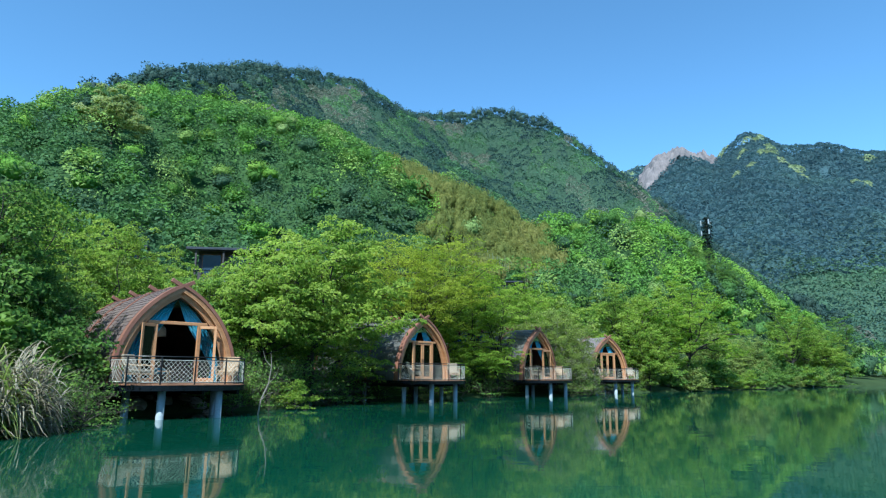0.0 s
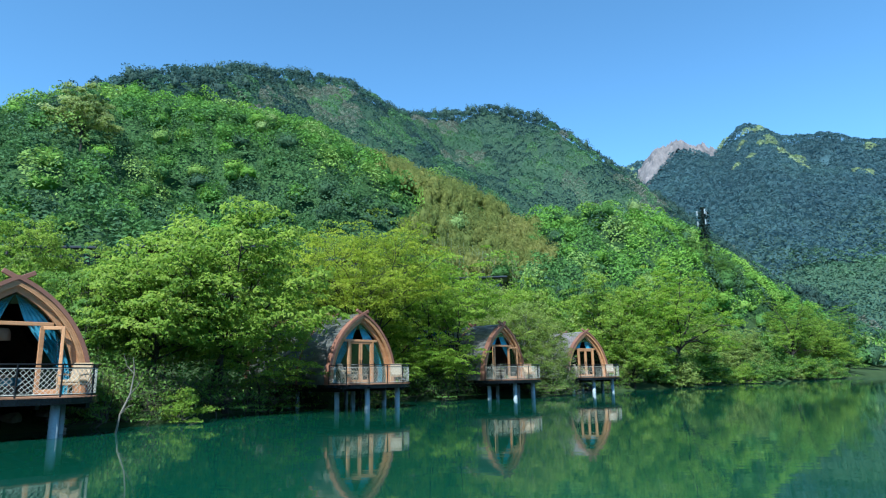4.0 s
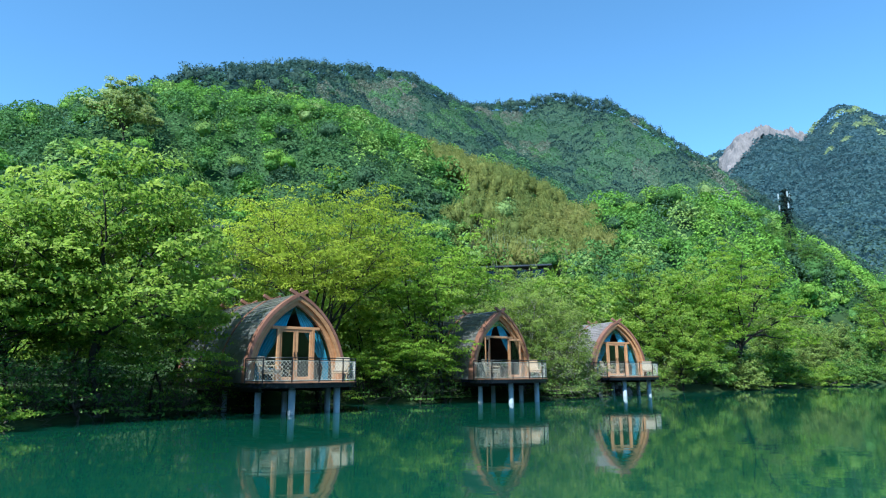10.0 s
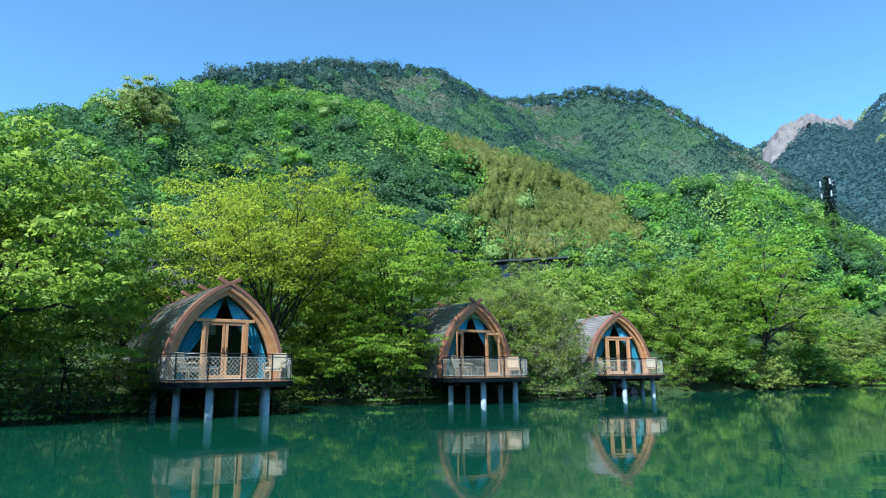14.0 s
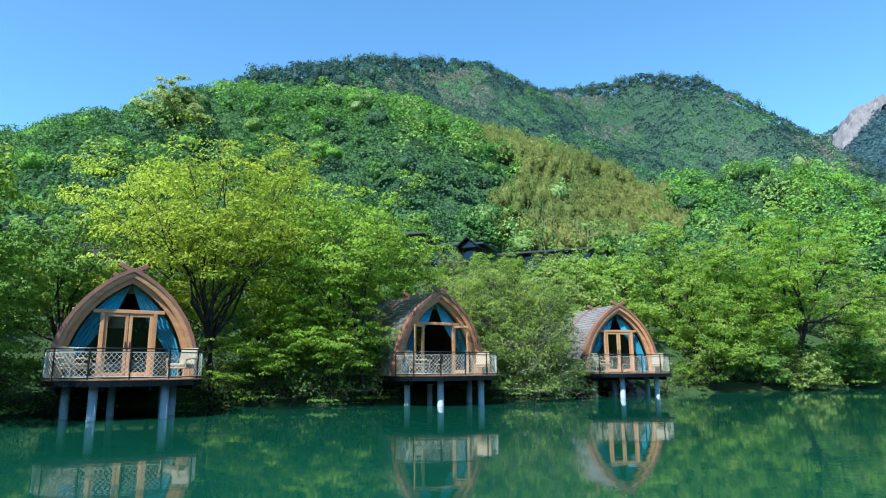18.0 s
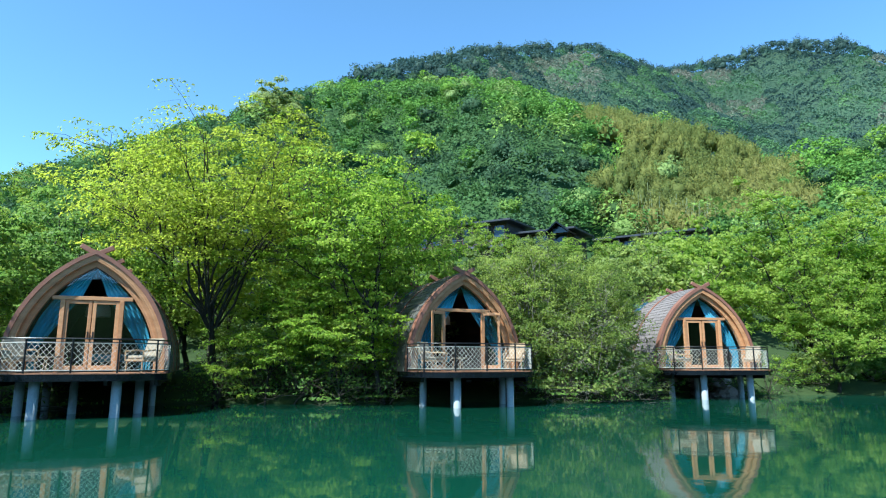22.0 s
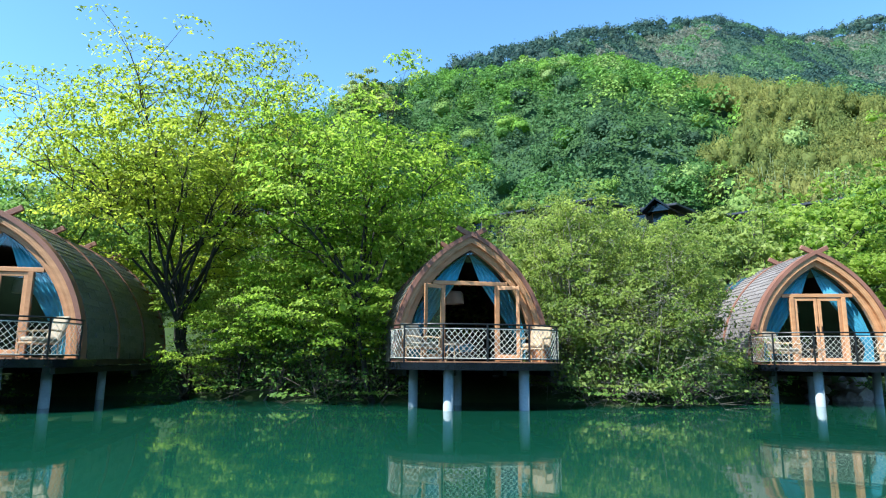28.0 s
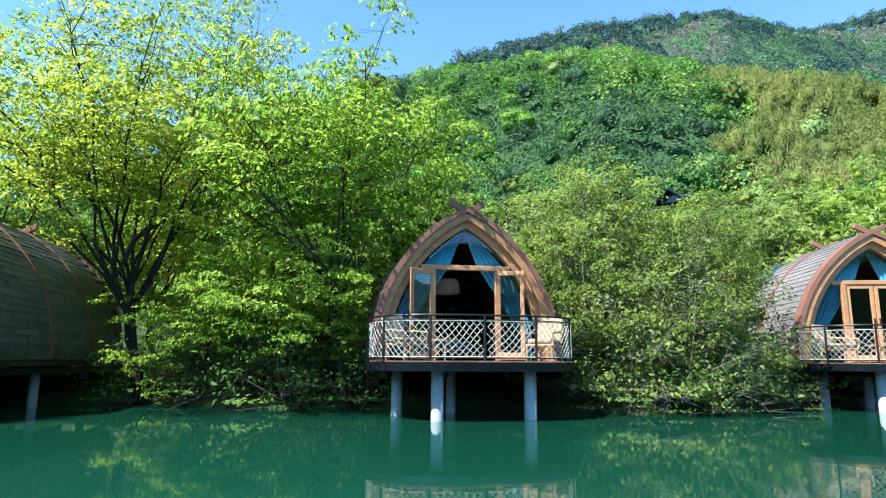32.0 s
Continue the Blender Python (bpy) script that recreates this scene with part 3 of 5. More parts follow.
def on_hill(x, y, wob):
    """Wooded ground of the near hillside, and the part of it under bamboo."""
    bam = inside(x + wob, y + wob, BAMBOO)
    ok = (shore_distance(x, y) > 26) & (height(x, y) > 5) & (y < 172)
    for hx, hy, turn, ln, dp, hz in HOUSES:
        ok &= ~((np.abs(x - hx) < ln / 2 + 2.6) & (y > hy - dp / 2 - 5.5) & (y < hy + dp / 2 + 2.6))
    ok &= np.hypot(x + 63, y - 101) > 4.5
    sn = np.interp(x, [p[0] for p in SPUR], [p[1] for p in SPUR])
    ok &= (y < sn + 14) | (x > 10)
    return ok & ~((x < -72) & (y > 152)) & ~((x > -26) & (x < 9) & (y < 84)), bam


for nm, x0, x1, lb in (("front_hill_forest", -150, 40, "mixed bright and dark green broadleaf forest covering the near hillside"), ("low_ridge_forest", 40, 200, "green broadleaf forest on the low ridge above the lake")):
    gx, gy = scatter(rng, x0, x1, 50, 175, 0.3)
    keep = gx > -0.95 * gy - 20
    gx, gy = gx[keep], gy[keep]
    ok, bam = on_hill(gx, gy, 3 * waves(gx, gy, 16, 2))
    sel = ok & ~bam
    carpet(nm, gx[sel], gy[sel], 0.55, 5.8, 7.0, F_BRIGHT, lb, rng, hill_kinds, 0.35)
gx, gy = scatter(rng, -150, 120, 60, 172, 6.0)
ok, bam = on_hill(gx, gy, 3 * waves(gx, gy, 16, 2))
sel = ok & (~bam | (rng.uniform(0, 1, gx.shape) < 0.25))
n = int(sel.sum())
r = rng.uniform(1.8, 3.0, n)
forest("standing_crowns", np.c_[gx[sel], gy[sel], height(gx[sel], gy[sel]) + 2.6 + r * 0.55], r, fine_crowns, F_BRIGHT, "taller crowns standing out of the hillside forest", 1.0)
gxb, gyb = scatter(rng, -45, 48, 80, 165, 1.75)
wob = 3 * waves(gxb, gyb, 16, 2)
sel = inside(gxb + wob, gyb + wob, BAMBOO)
n = int(sel.sum())
r = rng.uniform(1.2, 2.0, n)
forest("bamboo_grove", np.c_[gxb[sel], gyb[sel], height(gxb[sel], gyb[sel]) + 3.2 + rng.uniform(-0.6, 0.6, n)], r, plumes, F_BAMBOO, "feathery olive-yellow bamboo grove running down the hillside", 1.75)

# culms at the foot of the grove
gxb, gyb = scatter(rng, -3, 17, 96, 104, 0.85)
sel = inside(gxb, gyb, BAMBOO)
foot = np.c_[gxb[sel], gyb[sel], height(gxb[sel], gyb[sel])]
tilt = np.c_[rng.normal(size=(len(foot), 2)) * 0.35, rng.uniform(4.2, 6.4, len(foot))]
CULM = material("bamboo_culm", (0.2, 0.23, 0.1), 0.5, spread=0.3, scale=2, fine=20)


# high mountain


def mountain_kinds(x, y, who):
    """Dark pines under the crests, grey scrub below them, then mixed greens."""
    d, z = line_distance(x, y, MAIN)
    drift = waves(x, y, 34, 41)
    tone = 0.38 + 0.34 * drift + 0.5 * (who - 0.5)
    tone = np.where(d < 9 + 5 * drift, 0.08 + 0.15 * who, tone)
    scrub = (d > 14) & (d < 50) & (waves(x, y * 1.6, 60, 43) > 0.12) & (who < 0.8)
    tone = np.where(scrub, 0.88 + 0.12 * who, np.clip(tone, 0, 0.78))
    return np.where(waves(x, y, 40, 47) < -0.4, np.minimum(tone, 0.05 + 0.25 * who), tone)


def on_mountain(x, y):
    z = height(x, y)
    crest = np.interp(x, [p[0] for p in MAIN[6:]], [p[1] for p in MAIN[6:]])
    side = np.interp(y, [p[1] for p in MAIN[:7]], [p[0] for p in MAIN[:7]])
    return (z > 6) & ((y > 172) | (x > 36) | (x < -72)) & (y > 152) & (x > side - 8) & ((y < crest + 9) | ((x > 100) & (y < 300))) & (x < 170) & ~((x > 40) & (y < 168))


gx, gy = scatter(rng, -130, 170, 150, 375, 0.52)
sel = on_mountain(gx, gy)
carpet("mountain_forest", gx[sel], gy[sel], 0.95, 5.4, 5.0, F_DARK_HAZE, "dark green forest on the high mountain behind, tinted bluer for haze", rng, mountain_kinds)
gx, gy = scatter(rng, -130, 160, 150, 375, 3.6)
sel = on_mountain(gx, gy)
d = line_distance(gx, gy, MAIN)[0]
sel &= (d < 12 + 5 * waves(gx, gy, 30, 14)) & (rng.uniform(0, 1, gx.shape) < 0.6)
n = int(sel.sum())
r = rng.uniform(1.6, 3.4, n)
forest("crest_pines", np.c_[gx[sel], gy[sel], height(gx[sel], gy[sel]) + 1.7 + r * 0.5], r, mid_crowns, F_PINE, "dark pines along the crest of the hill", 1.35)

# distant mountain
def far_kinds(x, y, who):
    """Woods turned blue-green by haze in their colour, with a few pale trees in flower below the crest."""
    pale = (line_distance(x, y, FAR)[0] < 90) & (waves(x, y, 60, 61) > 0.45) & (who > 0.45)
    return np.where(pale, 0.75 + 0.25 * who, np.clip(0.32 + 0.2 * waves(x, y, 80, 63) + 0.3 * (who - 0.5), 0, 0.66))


FOOT, TOP, DOWN = Vector((222, 666)), Vector((290, 640)), Vector((-0.4, -0.92))


def on_cliff(x, y):
    """Places along (0 to 1) and down the cliff (0 to 1)."""
    a = TOP - FOOT
    det = a.x * DOWN.y - a.y * DOWN.x
    u = ((x - FOOT.x) * DOWN.y - (y - FOOT.y) * DOWN.x) / det
    v = (a.x * (y - FOOT.y) - a.y * (x - FOOT.x)) / det
    return u, v / (78 - 45 * np.clip(u, 0, 1))


gx, gy = scatter(rng, 150, 640, 380, 720, 0.95)
gz = height(gx, gy)
fd, fz = line_distance(gx, gy, FAR)
cu, cv = on_cliff(gx, gy)
ragged = 0.16 * waves(gx, gy, 26, 9)
sel = (gz > 20) & (fd < 300) & (gy - 0.5 * gx > 120) & ~((cu > -0.05) & (cu < 1.02 + ragged) & (cv > -0.2) & (cv < 0.9 + ragged))
behind = gy > np.interp(gx, [p[0] for p in FAR], [p[1] for p in FAR]) + 14
sel &= ~behind
carpet("far_mountain_forest", gx[sel], gy[sel], 2.3, 8, 4.5, F_FAR_HAZE, "woods on the distant mountain, tinted blue-green to give haze", rng, far_kinds)

gx, gy = scatter(rng, 220, 620, 1180, 1390, 4)
sel = gy < np.interp(gx, [p[0] for p in SADDLE], [p[1] for p in SADDLE]) + 20
carpet("saddle_forest", gx[sel], gy[sel], 9, 16, 9, F_FAR_HAZE, "woods on the farthest hill, tinted blue-green to give haze", rng)

# woods along the far shore
gx, gy = scatter(rng, 44, 200, 70, 220, 4.6)
gd = shore_distance(gx, gy)
sel = (gd > 5) & (gd < 34)
n = int(sel.sum())
r = rng.uniform(2.2, 3.8, n)
forest("far_shore_wood", np.c_[gx[sel], gy[sel], height(gx[sel], gy[sel]) + r * 0.5], r, mid_crowns, F_BRIGHT, "green woods along the far shore", 0.95)

# slopes beyond the lake
gx, gy = scatter(rng, 95, 430, 105, 400, 0.95)
gd = shore_distance(gx, gy)
sel = (gd > 8) & ((gx > 150) | (gy < 150)) & (gy < 1.15 * gx + 140)
carpet("valley_forest", gx[sel], gy[sel], 1.7, 6.5, 4.5, F_VALLEY, "green woods on the slopes beyond the lake", rng)

# bare cliff on the distant mountain
q = np.linspace(0, 1, 56)
cu, cv = np.meshgrid(1.08 * q - 0.04, 1.05 * q - 0.05)
reach = cv * (78 - 45 * np.clip(cu, 0, 1))
qx, qy = FOOT.x + (TOP - FOOT).x * cu + DOWN.x * reach, FOOT.y + (TOP - FOOT).y * cu + DOWN.y * reach
rim = np.minimum(np.minimum(cu, 1 - cu), np.minimum(cv + 0.1, 1 - cv)) * 8
qz = height(qx, qy) + 8 * np.clip(rim, -1.5, 1) + 3.6 * waves(qx, qy, 18, 21) + 3.6 * waves(qx + 0.4 * qy, qy * 0.3, 7, 22) + np.random.default_rng(5).uniform(-2, 2, qx.shape)
i = np.arange(56 * 56).reshape(56, 56)
qf = np.c_[i[:-1, :-1].ravel(), i[:-1, 1:].ravel(), i[1:, 1:].ravel(), i[1:, :-1].ravel()]
tagged(new("cliff", mesh_of("cliff", np.c_[qx.ravel(), qy.ravel(), qz.ravel()], qf, CLIFF)), "bare pinkish rock cliff on the distant mountain", "cliff", kind="structure")

# ---- cabins ----
ARC_X, ARC_Z, ARC_R, DECK_Z, POD_LEN = 1.54, 1.30, 3.62, 1.15, 7.3


def arch_x(z, off):
    """Half width of the pointed arch at that height, set in by off."""
    r = ARC_R - off
    return math.sqrt(max(0, r * r - (z - ARC_Z) ** 2)) - ARC_X


def arch_top(off):
    return ARC_Z + math.sqrt((ARC_R - off) ** 2 - ARC_X**2)


def arch_line(off, n=14, z0=DECK_Z):
    """Points (x, z) up the left side, over the tip and down the right side."""
    r = ARC_R - off
    a0, a1 = math.asin((z0 - ARC_Z) / r), math.acos(ARC_X / r)
    up = [(r * math.cos(a0 + (a1 - a0) * k / n) - ARC_X, ARC_Z + r * math.sin(a0 + (a1 - a0) * k / n)) for k in range(n + 1)]
    up[-1] = (0.0, up[-1][1])
    return [(-x, z) for x, z in up] + [(x, z) for x, z in up[-2::-1]]


def arch_ring(bm, off0, off1, y0, y1, n=14, z0=DECK_Z):
    """A pointed arch with thickness, from off0 (outer) to off1 (inner)."""
    rings = [[bm.verts.new((x, y, z)) for x, z in arch_line(o, n, z0)] for o, y in ((off0, y0), (off0, y1), (off1, y1), (off1, y0))]
    m = len(rings[0])
    for a in range(4):
        p, q = rings[a], rings[(a + 1) % 4]
        for k in range(m - 1):
            bm.faces.new((p[k], p[k + 1], q[k + 1], q[k]))
    bm.faces.new([r[0] for r in rings])
    bm.faces.new([r[-1] for r in rings][::-1])
    return bm


def arch_fill(off, z0, z1, x_in=None, n=10, side=0):
    """Outline (x, z) of the space under the arch between two heights; side -1 or 1: only beyond x_in."""
    zs = [z0 + (z1 - z0) * k / n for k in range(n + 1)]
    right = [(arch_x(z, off), z) for z in zs]
    if side:
        pts = [(x, z) for x, z in right if x > x_in + 0.005]
        return [(side * x_in, z0)] + [(side * x, z) for x, z in pts] + [(side * x_in, pts[-1][1])]
    return [(-x, z) for x, z in right[::-1] if x > 0.004] + ([(0, z1)] if right[-1][0] <= 0.004 else []) + []+[(x, z) for x, z in right if x > 0.004]


def deck_edge(a=2.24, b=2.03, p=3.0, n=28, y0=0.02):
    """The rounded front of the deck, from the left side round to the right."""
    out = []
    for k in range(n + 1):
        t = math.pi * k / n
        c, s = math.cos(t), math.sin(t)
        out.append((-a * math.copysign(abs(c) ** (2 / p), c), y0 - b * abs(s) ** (2 / p)))
    return out


def walk_line(line, step):
    """Points at even distances along a flat line."""
    out, rest = [Vector(line[0])], 0.0
    pts = [Vector(p) for p in line]
    for a, b in zip(pts, pts[1:]):
        d, s = (b - a).length, step - rest
        while s <= d:
            out.append(a + (b - a) * s / d)
            s += step
        rest = d - (s - step)
    return out


def bar(name, x0, y0, z0, x1, y1, z1, mat, parent, label="", bevel=0.008):
    return part(name, box(bmesh.new(), x0, y0, z0, x1, y1, z1, None, bevel), mat, parent, label)


def curtain(side):
    """A drape tied back: it spreads under the arch, is gathered at the side, and falls to the floor."""
    bm = bmesh.new()
    rows, cols = 26, 22
    grid = []
    for i in range(rows + 1):
        z = 4.1 - (4.1 - 1.2) * i / rows
        outer = max(0.03, arch_x(z, 0.40) - 0.02)
        if z > 1.7:
            inner = 0.03 + (0.30 * (4.1 - z) / 0.79 if z > 3.31 else 0.30 + 1.05 * ((3.31 - z) / 1.61) ** 0.95)
        else:
            inner = 1.38 - 0.1 * (1.7 - z) / 0.5
        outer = min(outer, 1.62)
        inner = min(inner, outer - 0.01)
        row = []
        for j in range(cols + 1):
            u = j / cols
            deep = 0.035 + 0.02 * math.sin(i * 0.7)
            row.append(bm.verts.new((side * (inner + (outer - inner) * u), 0.33 + deep * math.sin(u * 31 + 0.25 * i * (1 - u)), z)))
        grid.append(row)
    for i in range(rows):
        for j in range(cols):
            bm.faces.new((grid[i][j], grid[i][j + 1], grid[i + 1][j + 1], grid[i + 1][j]))
    return bm


def door_leaf(parent, hinge, side, angle, label):
    """A glazed leaf hung at hinge (x, y); side: the way it reaches when shut."""
    w, z0, z1, th, st = 0.685, DECK_Z + 0.03, 3.19, 0.045, 0.095
    leaf = part("door", box(bmesh.new(), 0, -th / 2, z0, st, th / 2, z1, None, 0.006), WOOD, parent, label)
    leaf.matrix_basis = pose(hinge[0], hinge[1], 0, 0, 0, angle) @ Matrix.Diagonal((side, 1, 1, 1))
    bar("stile", w - st, -th / 2, z0, w, th / 2, z1, WOOD, leaf)
    bar("top_rail", st, -th / 2, z1 - 0.1, w - st, th / 2, z1, WOOD, leaf)
    bar("bottom_rail", st, -th / 2, z0, w - st, th / 2, z0 + 0.16, WOOD, leaf)
    g = bar("pane", st, -0.006, z0 + 0.16, w - st, 0.006, z1 - 0.1, GLASS, leaf, "clear reflecting glass", 0)
    g.visible_shadow = False
    bar("handle", w - 0.07, -0.07, 2.12, w - 0.045, -th / 2, 2.3, STEEL, leaf, "black metal handle", 0)
    return leaf


def rope_net(parent, line, z0, z1, thick, pitch=0.14):
    """A net of crossing ropes over one bay of the railing, following its curve."""
    pts = [Vector(p) for p in line]
    lens = [0.0]
    for a, b in zip(pts, pts[1:]):
        lens.append(lens[-1] + (b - a).length)
    total, hgt = lens[-1], z1 - z0

    def at(s):
        s = min(max(s, 0), total)
        for k in range(len(pts) - 1):
            if s <= lens[k + 1] + 1e-6:
                return pts[k] + (pts[k + 1] - pts[k]) * ((s - lens[k]) / max(1e-6, lens[k + 1] - lens[k]))
        return pts[-1]

    bm = bmesh.new()
    run = hgt * 0.95
    for way in (1, -1):
        s = -run + pitch * 0.3
        while s < total:
            seg = []
            for k in range(7):
                q = s + run * k / 6
                if -0.001 <= q <= total + 0.001:
                    z = z0 + hgt * (k / 6 if way > 0 else 1 - k / 6)
                    p = at(q)
                    seg.append((p.x, p.y + 0.006 * way, z + 0.02 * math.sin(q * 9) - 0.035 * math.sin(math.pi * k / 6) * math.sin(math.pi * min(max(q / total, 0), 1))))
            if len(seg) > 1:
                tube(bm, seg, thick, 4, cap=False)
            s += pitch
    for z in (z0, z1):
        tube(bm, [(p.x, p.y, z) for p in pts], 0.009, 4, cap=False)
    return part("rope_net", bm, ROPE, parent, "cream rope net")


def lounge_chair(m, label, cloth):
    """A cushioned rattan armchair with a tilted back."""
    th = empty("lounge_chair", m, label, "chair", "chairs on the decks")
    bm = bmesh.new()
    box(bm, -0.3, -0.3, 0.3, 0.3, 0.32, 0.36, None, 0.02)
    part("seat_frame", bm, RATTAN, th)
    part("seat", box(bmesh.new(), -0.27, -0.28, 0.36, 0.27, 0.27, 0.47, None, 0.035), cloth, th)
    back = box(bmesh.new(), -0.29, -0.05, 0, 0.29, 0.05, 0.62, pose(0, 0.3, 0.36, -18), 0.03)
    part("backrest", back, cloth, th)
    for sx in (-1, 1):
        for sy in (-0.27, 0.29):
            part("leg", tube(bmesh.new(), [(sx * 0.29, sy, 0), (sx * 0.27, sy, 0.34)], [0.018, 0.024]), RATTAN, th)
        part("armrest", tube(bmesh.new(), [(sx * 0.31, -0.28, 0.33), (sx * 0.32, -0.3, 0.58), (sx * 0.32, 0.1, 0.62), (sx * 0.31, 0.36, 0.6)], 0.026), RATTAN, th)
    return th


def side_table(m):
    th = empty("side_table", m, "low cream side table between the deck chairs", "table", "tables on the decks")
    bm = bmesh.new()
    bmesh.ops.create_cone(bm, segments=20, radius1=0.26, radius2=0.27, depth=0.04, cap_ends=True, matrix=pose(0, 0, 0.42))
    part("tabletop", bm, CREAM, th)
    for k in range(3):
        a = k * 2.094 + 0.4
        part("leg", tube(bmesh.new(), [(0.22 * math.cos(a), 0.22 * math.sin(a), 0), (0.13 * math.cos(a), 0.13 * math.sin(a), 0.41)], 0.016), RATTAN, th)
    return th


def pendant(m):
    th = empty("pendant_lamp", m, "woven cream pendant lamp hanging in the dark cabin", "lamp", "cabin lamps")
    bm = bmesh.new()
    prof = [(0.08, 0.31), (0.22, 0.3), (0.27, 0.24), (0.285, 0.12), (0.29, 0.0)]
    rings = [[bm.verts.new((r * math.cos(a), r * math.sin(a), z)) for a in (6.2832 * k / 20 for k in range(20))] for r, z in prof]
    for p, q in zip(rings, rings[1:]):
        for k in range(20):
            bm.faces.new((p[k], p[(k + 1) % 20], q[(k + 1) % 20], q[k]))
    part("shade", bm, SHADE, th, "woven cream shade", True)
    part("cord", tube(bmesh.new(), [(0, 0, 0.28), (0, 0, 1.2)], 0.008), STEEL, th)
    return th


def bed(m):
    th = empty("bed", m, "double bed with blue linen inside the cabin", "bed", "cabin beds")
    part("bed_frame", box(bmesh.new(), -0.85, -1.0, 0.05, 0.85, 1.0, 0.3, None, 0.02), LINING, th)
    part("mattress", box(bmesh.new(), -0.83, -0.98, 0.3, 0.83, 0.98, 0.55, None, 0.06), LINEN, th, "blue bedspread")
    part("headboard", box(bmesh.new(), -0.9, 1.0, 0.05, 0.9, 1.07, 1.1, None, 0.02), LINING, th)
    for sx in (-0.42, 0.42):
        part("pillow", box(bmesh.new(), sx - 0.3, 0.5, 0.55, sx + 0.3, 0.9, 0.7, None, 0.05), CREAM, th, "cream pillow")
    return th


def shingle_mesh(mat, w, h):
    bm = bmesh.new()
    box(bm, -w / 2, 0, 0, w / 2, h, 0.05, None, 0)
    for v in bm.verts:
        if v.co.y > h * 0.5:
            v.co.z -= 0.046
    me = bpy.data.meshes.new("shingle")
    bm.to_mesh(me)
    bm.free()
    me.materials.append(mat)
    return me


def cabin(m, label, open_doors, shake, seed, course=0.165, width=0.45, tidy=0.3, bent_pipe=False, skylight=False, rope=0.0056):
    """One boat-shaped cabin on piles, with its deck; origin at the water under the front arch."""
    rnd = random.Random(seed)
    pod = empty("cabin", m, label, "cabin", "boat-shaped cabins on the shore")
    part("roof_shell", arch_ring(bmesh.new(), 0.0, 0.07, 0.1, POD_LEN), LINING, pod, "dark timber roof shell")
    part("front_fascia", arch_ring(bmesh.new(), -0.07, 0.045, -0.16, 0.16, 18), WOOD2, pod, "red-brown edge board of the arch")
    for name, off, y0, y1, text in (("outer_arch", 0.047, -0.12, 0.14, "honey-coloured laminated arch"), ("inner_arch", 0.202, 0.02, 0.2, "honey-coloured inner arch")):
        arch = part(name, arch_ring(bmesh.new(), off, off + 0.05, y0, y1, 18), WOOD, pod, text)
        for k in (1, 2):
            part("lamina", arch_ring(bmesh.new(), off + 0.0525 * k, off + 0.0525 * k + 0.05, y0 + 0.006 * k, y1, 18), WOOD, arch)
    for y in (POD_LEN / 3, POD_LEN * 2 / 3, POD_LEN):
        part("roof_rib", arch_ring(bmesh.new(), -0.108, 0.0, y - 0.07, y + 0.07), WOOD2, pod, "red-brown roof rib")
    for y in (-0.02, POD_LEN / 3, POD_LEN * 2 / 3, POD_LEN):
        for side in (1, -1):
            w = 0.07
            beam = box(bmesh.new(), -0.26, -0.05, -w, 0.48, 0.05, w, Matrix.Translation((0, y + 0.052 * side, arch_top(0.03))) @ Matrix.Diagonal((side, 1, 1, 1)) @ pose(0, 0, 0, 0, -28, 0), 0.01)
            part("ridge_beam", beam, WOOD2, pod, "crossed red-brown ridge beam")
    part("back_wall", plate(bmesh.new(), arch_line(0.03), POD_LEN - 0.12, POD_LEN - 0.02), LINING, pod)
    part("floor", box(bmesh.new(), -2.06, 0.2, 0.98, 2.06, POD_LEN, 1.15, None, 0.01), LINING, pod)
    # shingles: the front courses as single pieces, the rest joined
    single = shingle_mesh(shake, width * 0.97, course * 1.35)
    rest = bmesh.new()
    arc = (ARC_R + 0.012) * (math.acos(ARC_X / ARC_R) - math.asin((DECK_Z - ARC_Z) / ARC_R))
    n, cols = int(arc / course), int((POD_LEN - 0.34) / width)
    count = 0
    tmp = []
    for side in (-1, 1):
        for i in range(n):
            s = (i + 0.0) * course
            a = math.asin((DECK_Z - ARC_Z) / ARC_R) + s / ARC_R
            r = ARC_R + 0.02
            for j in range(-(i % 2), cols):
                y = 0.17 + (j + 0.5 + 0.5 * (i % 2)) * width + rnd.uniform(-1, 1) * 0.012
                trim = 1.0
                if j < 0:
                    y, trim = 0.155 + 0.25 * width, 0.5
                if y > POD_LEN - 0.1 or min(abs(y - POD_LEN / 3), abs(y - POD_LEN * 2 / 3)) < 0.04:
                    continue
                x, z = r * math.cos(a) - ARC_X, ARC_Z + r * math.sin(a)
                lift = rnd.uniform(0, 0.012) * tidy
                mm = Matrix.Translation((side * x, y, z)) @ Matrix(((0, -math.sin(a) * side, math.cos(a) * side, 0), (1 * side, 0, 0, 0), (0, math.cos(a), math.sin(a), 0), (0, 0, 0, 1))) @ pose(rnd.uniform(-0.01, 0.01), -0.02 * tidy * rnd.random(), 0.012 + lift, 4.5 + 2.5 * tidy * rnd.random(), 0, rnd.uniform(-2, 2) * tidy) @ Matrix.Diagonal((trim, 1, 1, 1))
                if j < 5 and i >= 2 and count < 280:
                    count += 1
                    ob = new("shingle", single)
                    ob.parent, ob.matrix_basis = pod, mm
                else:
                    k0 = len(rest.verts)
                    rest.from_mesh(single)
                    rest.verts.ensure_lookup_table()
                    tmp.append((k0, len(rest.verts), mm))
    for k0, k1, mm in tmp:
        for k in range(k0, k1):
            rest.verts[k].co = mm @ rest.verts[k].co
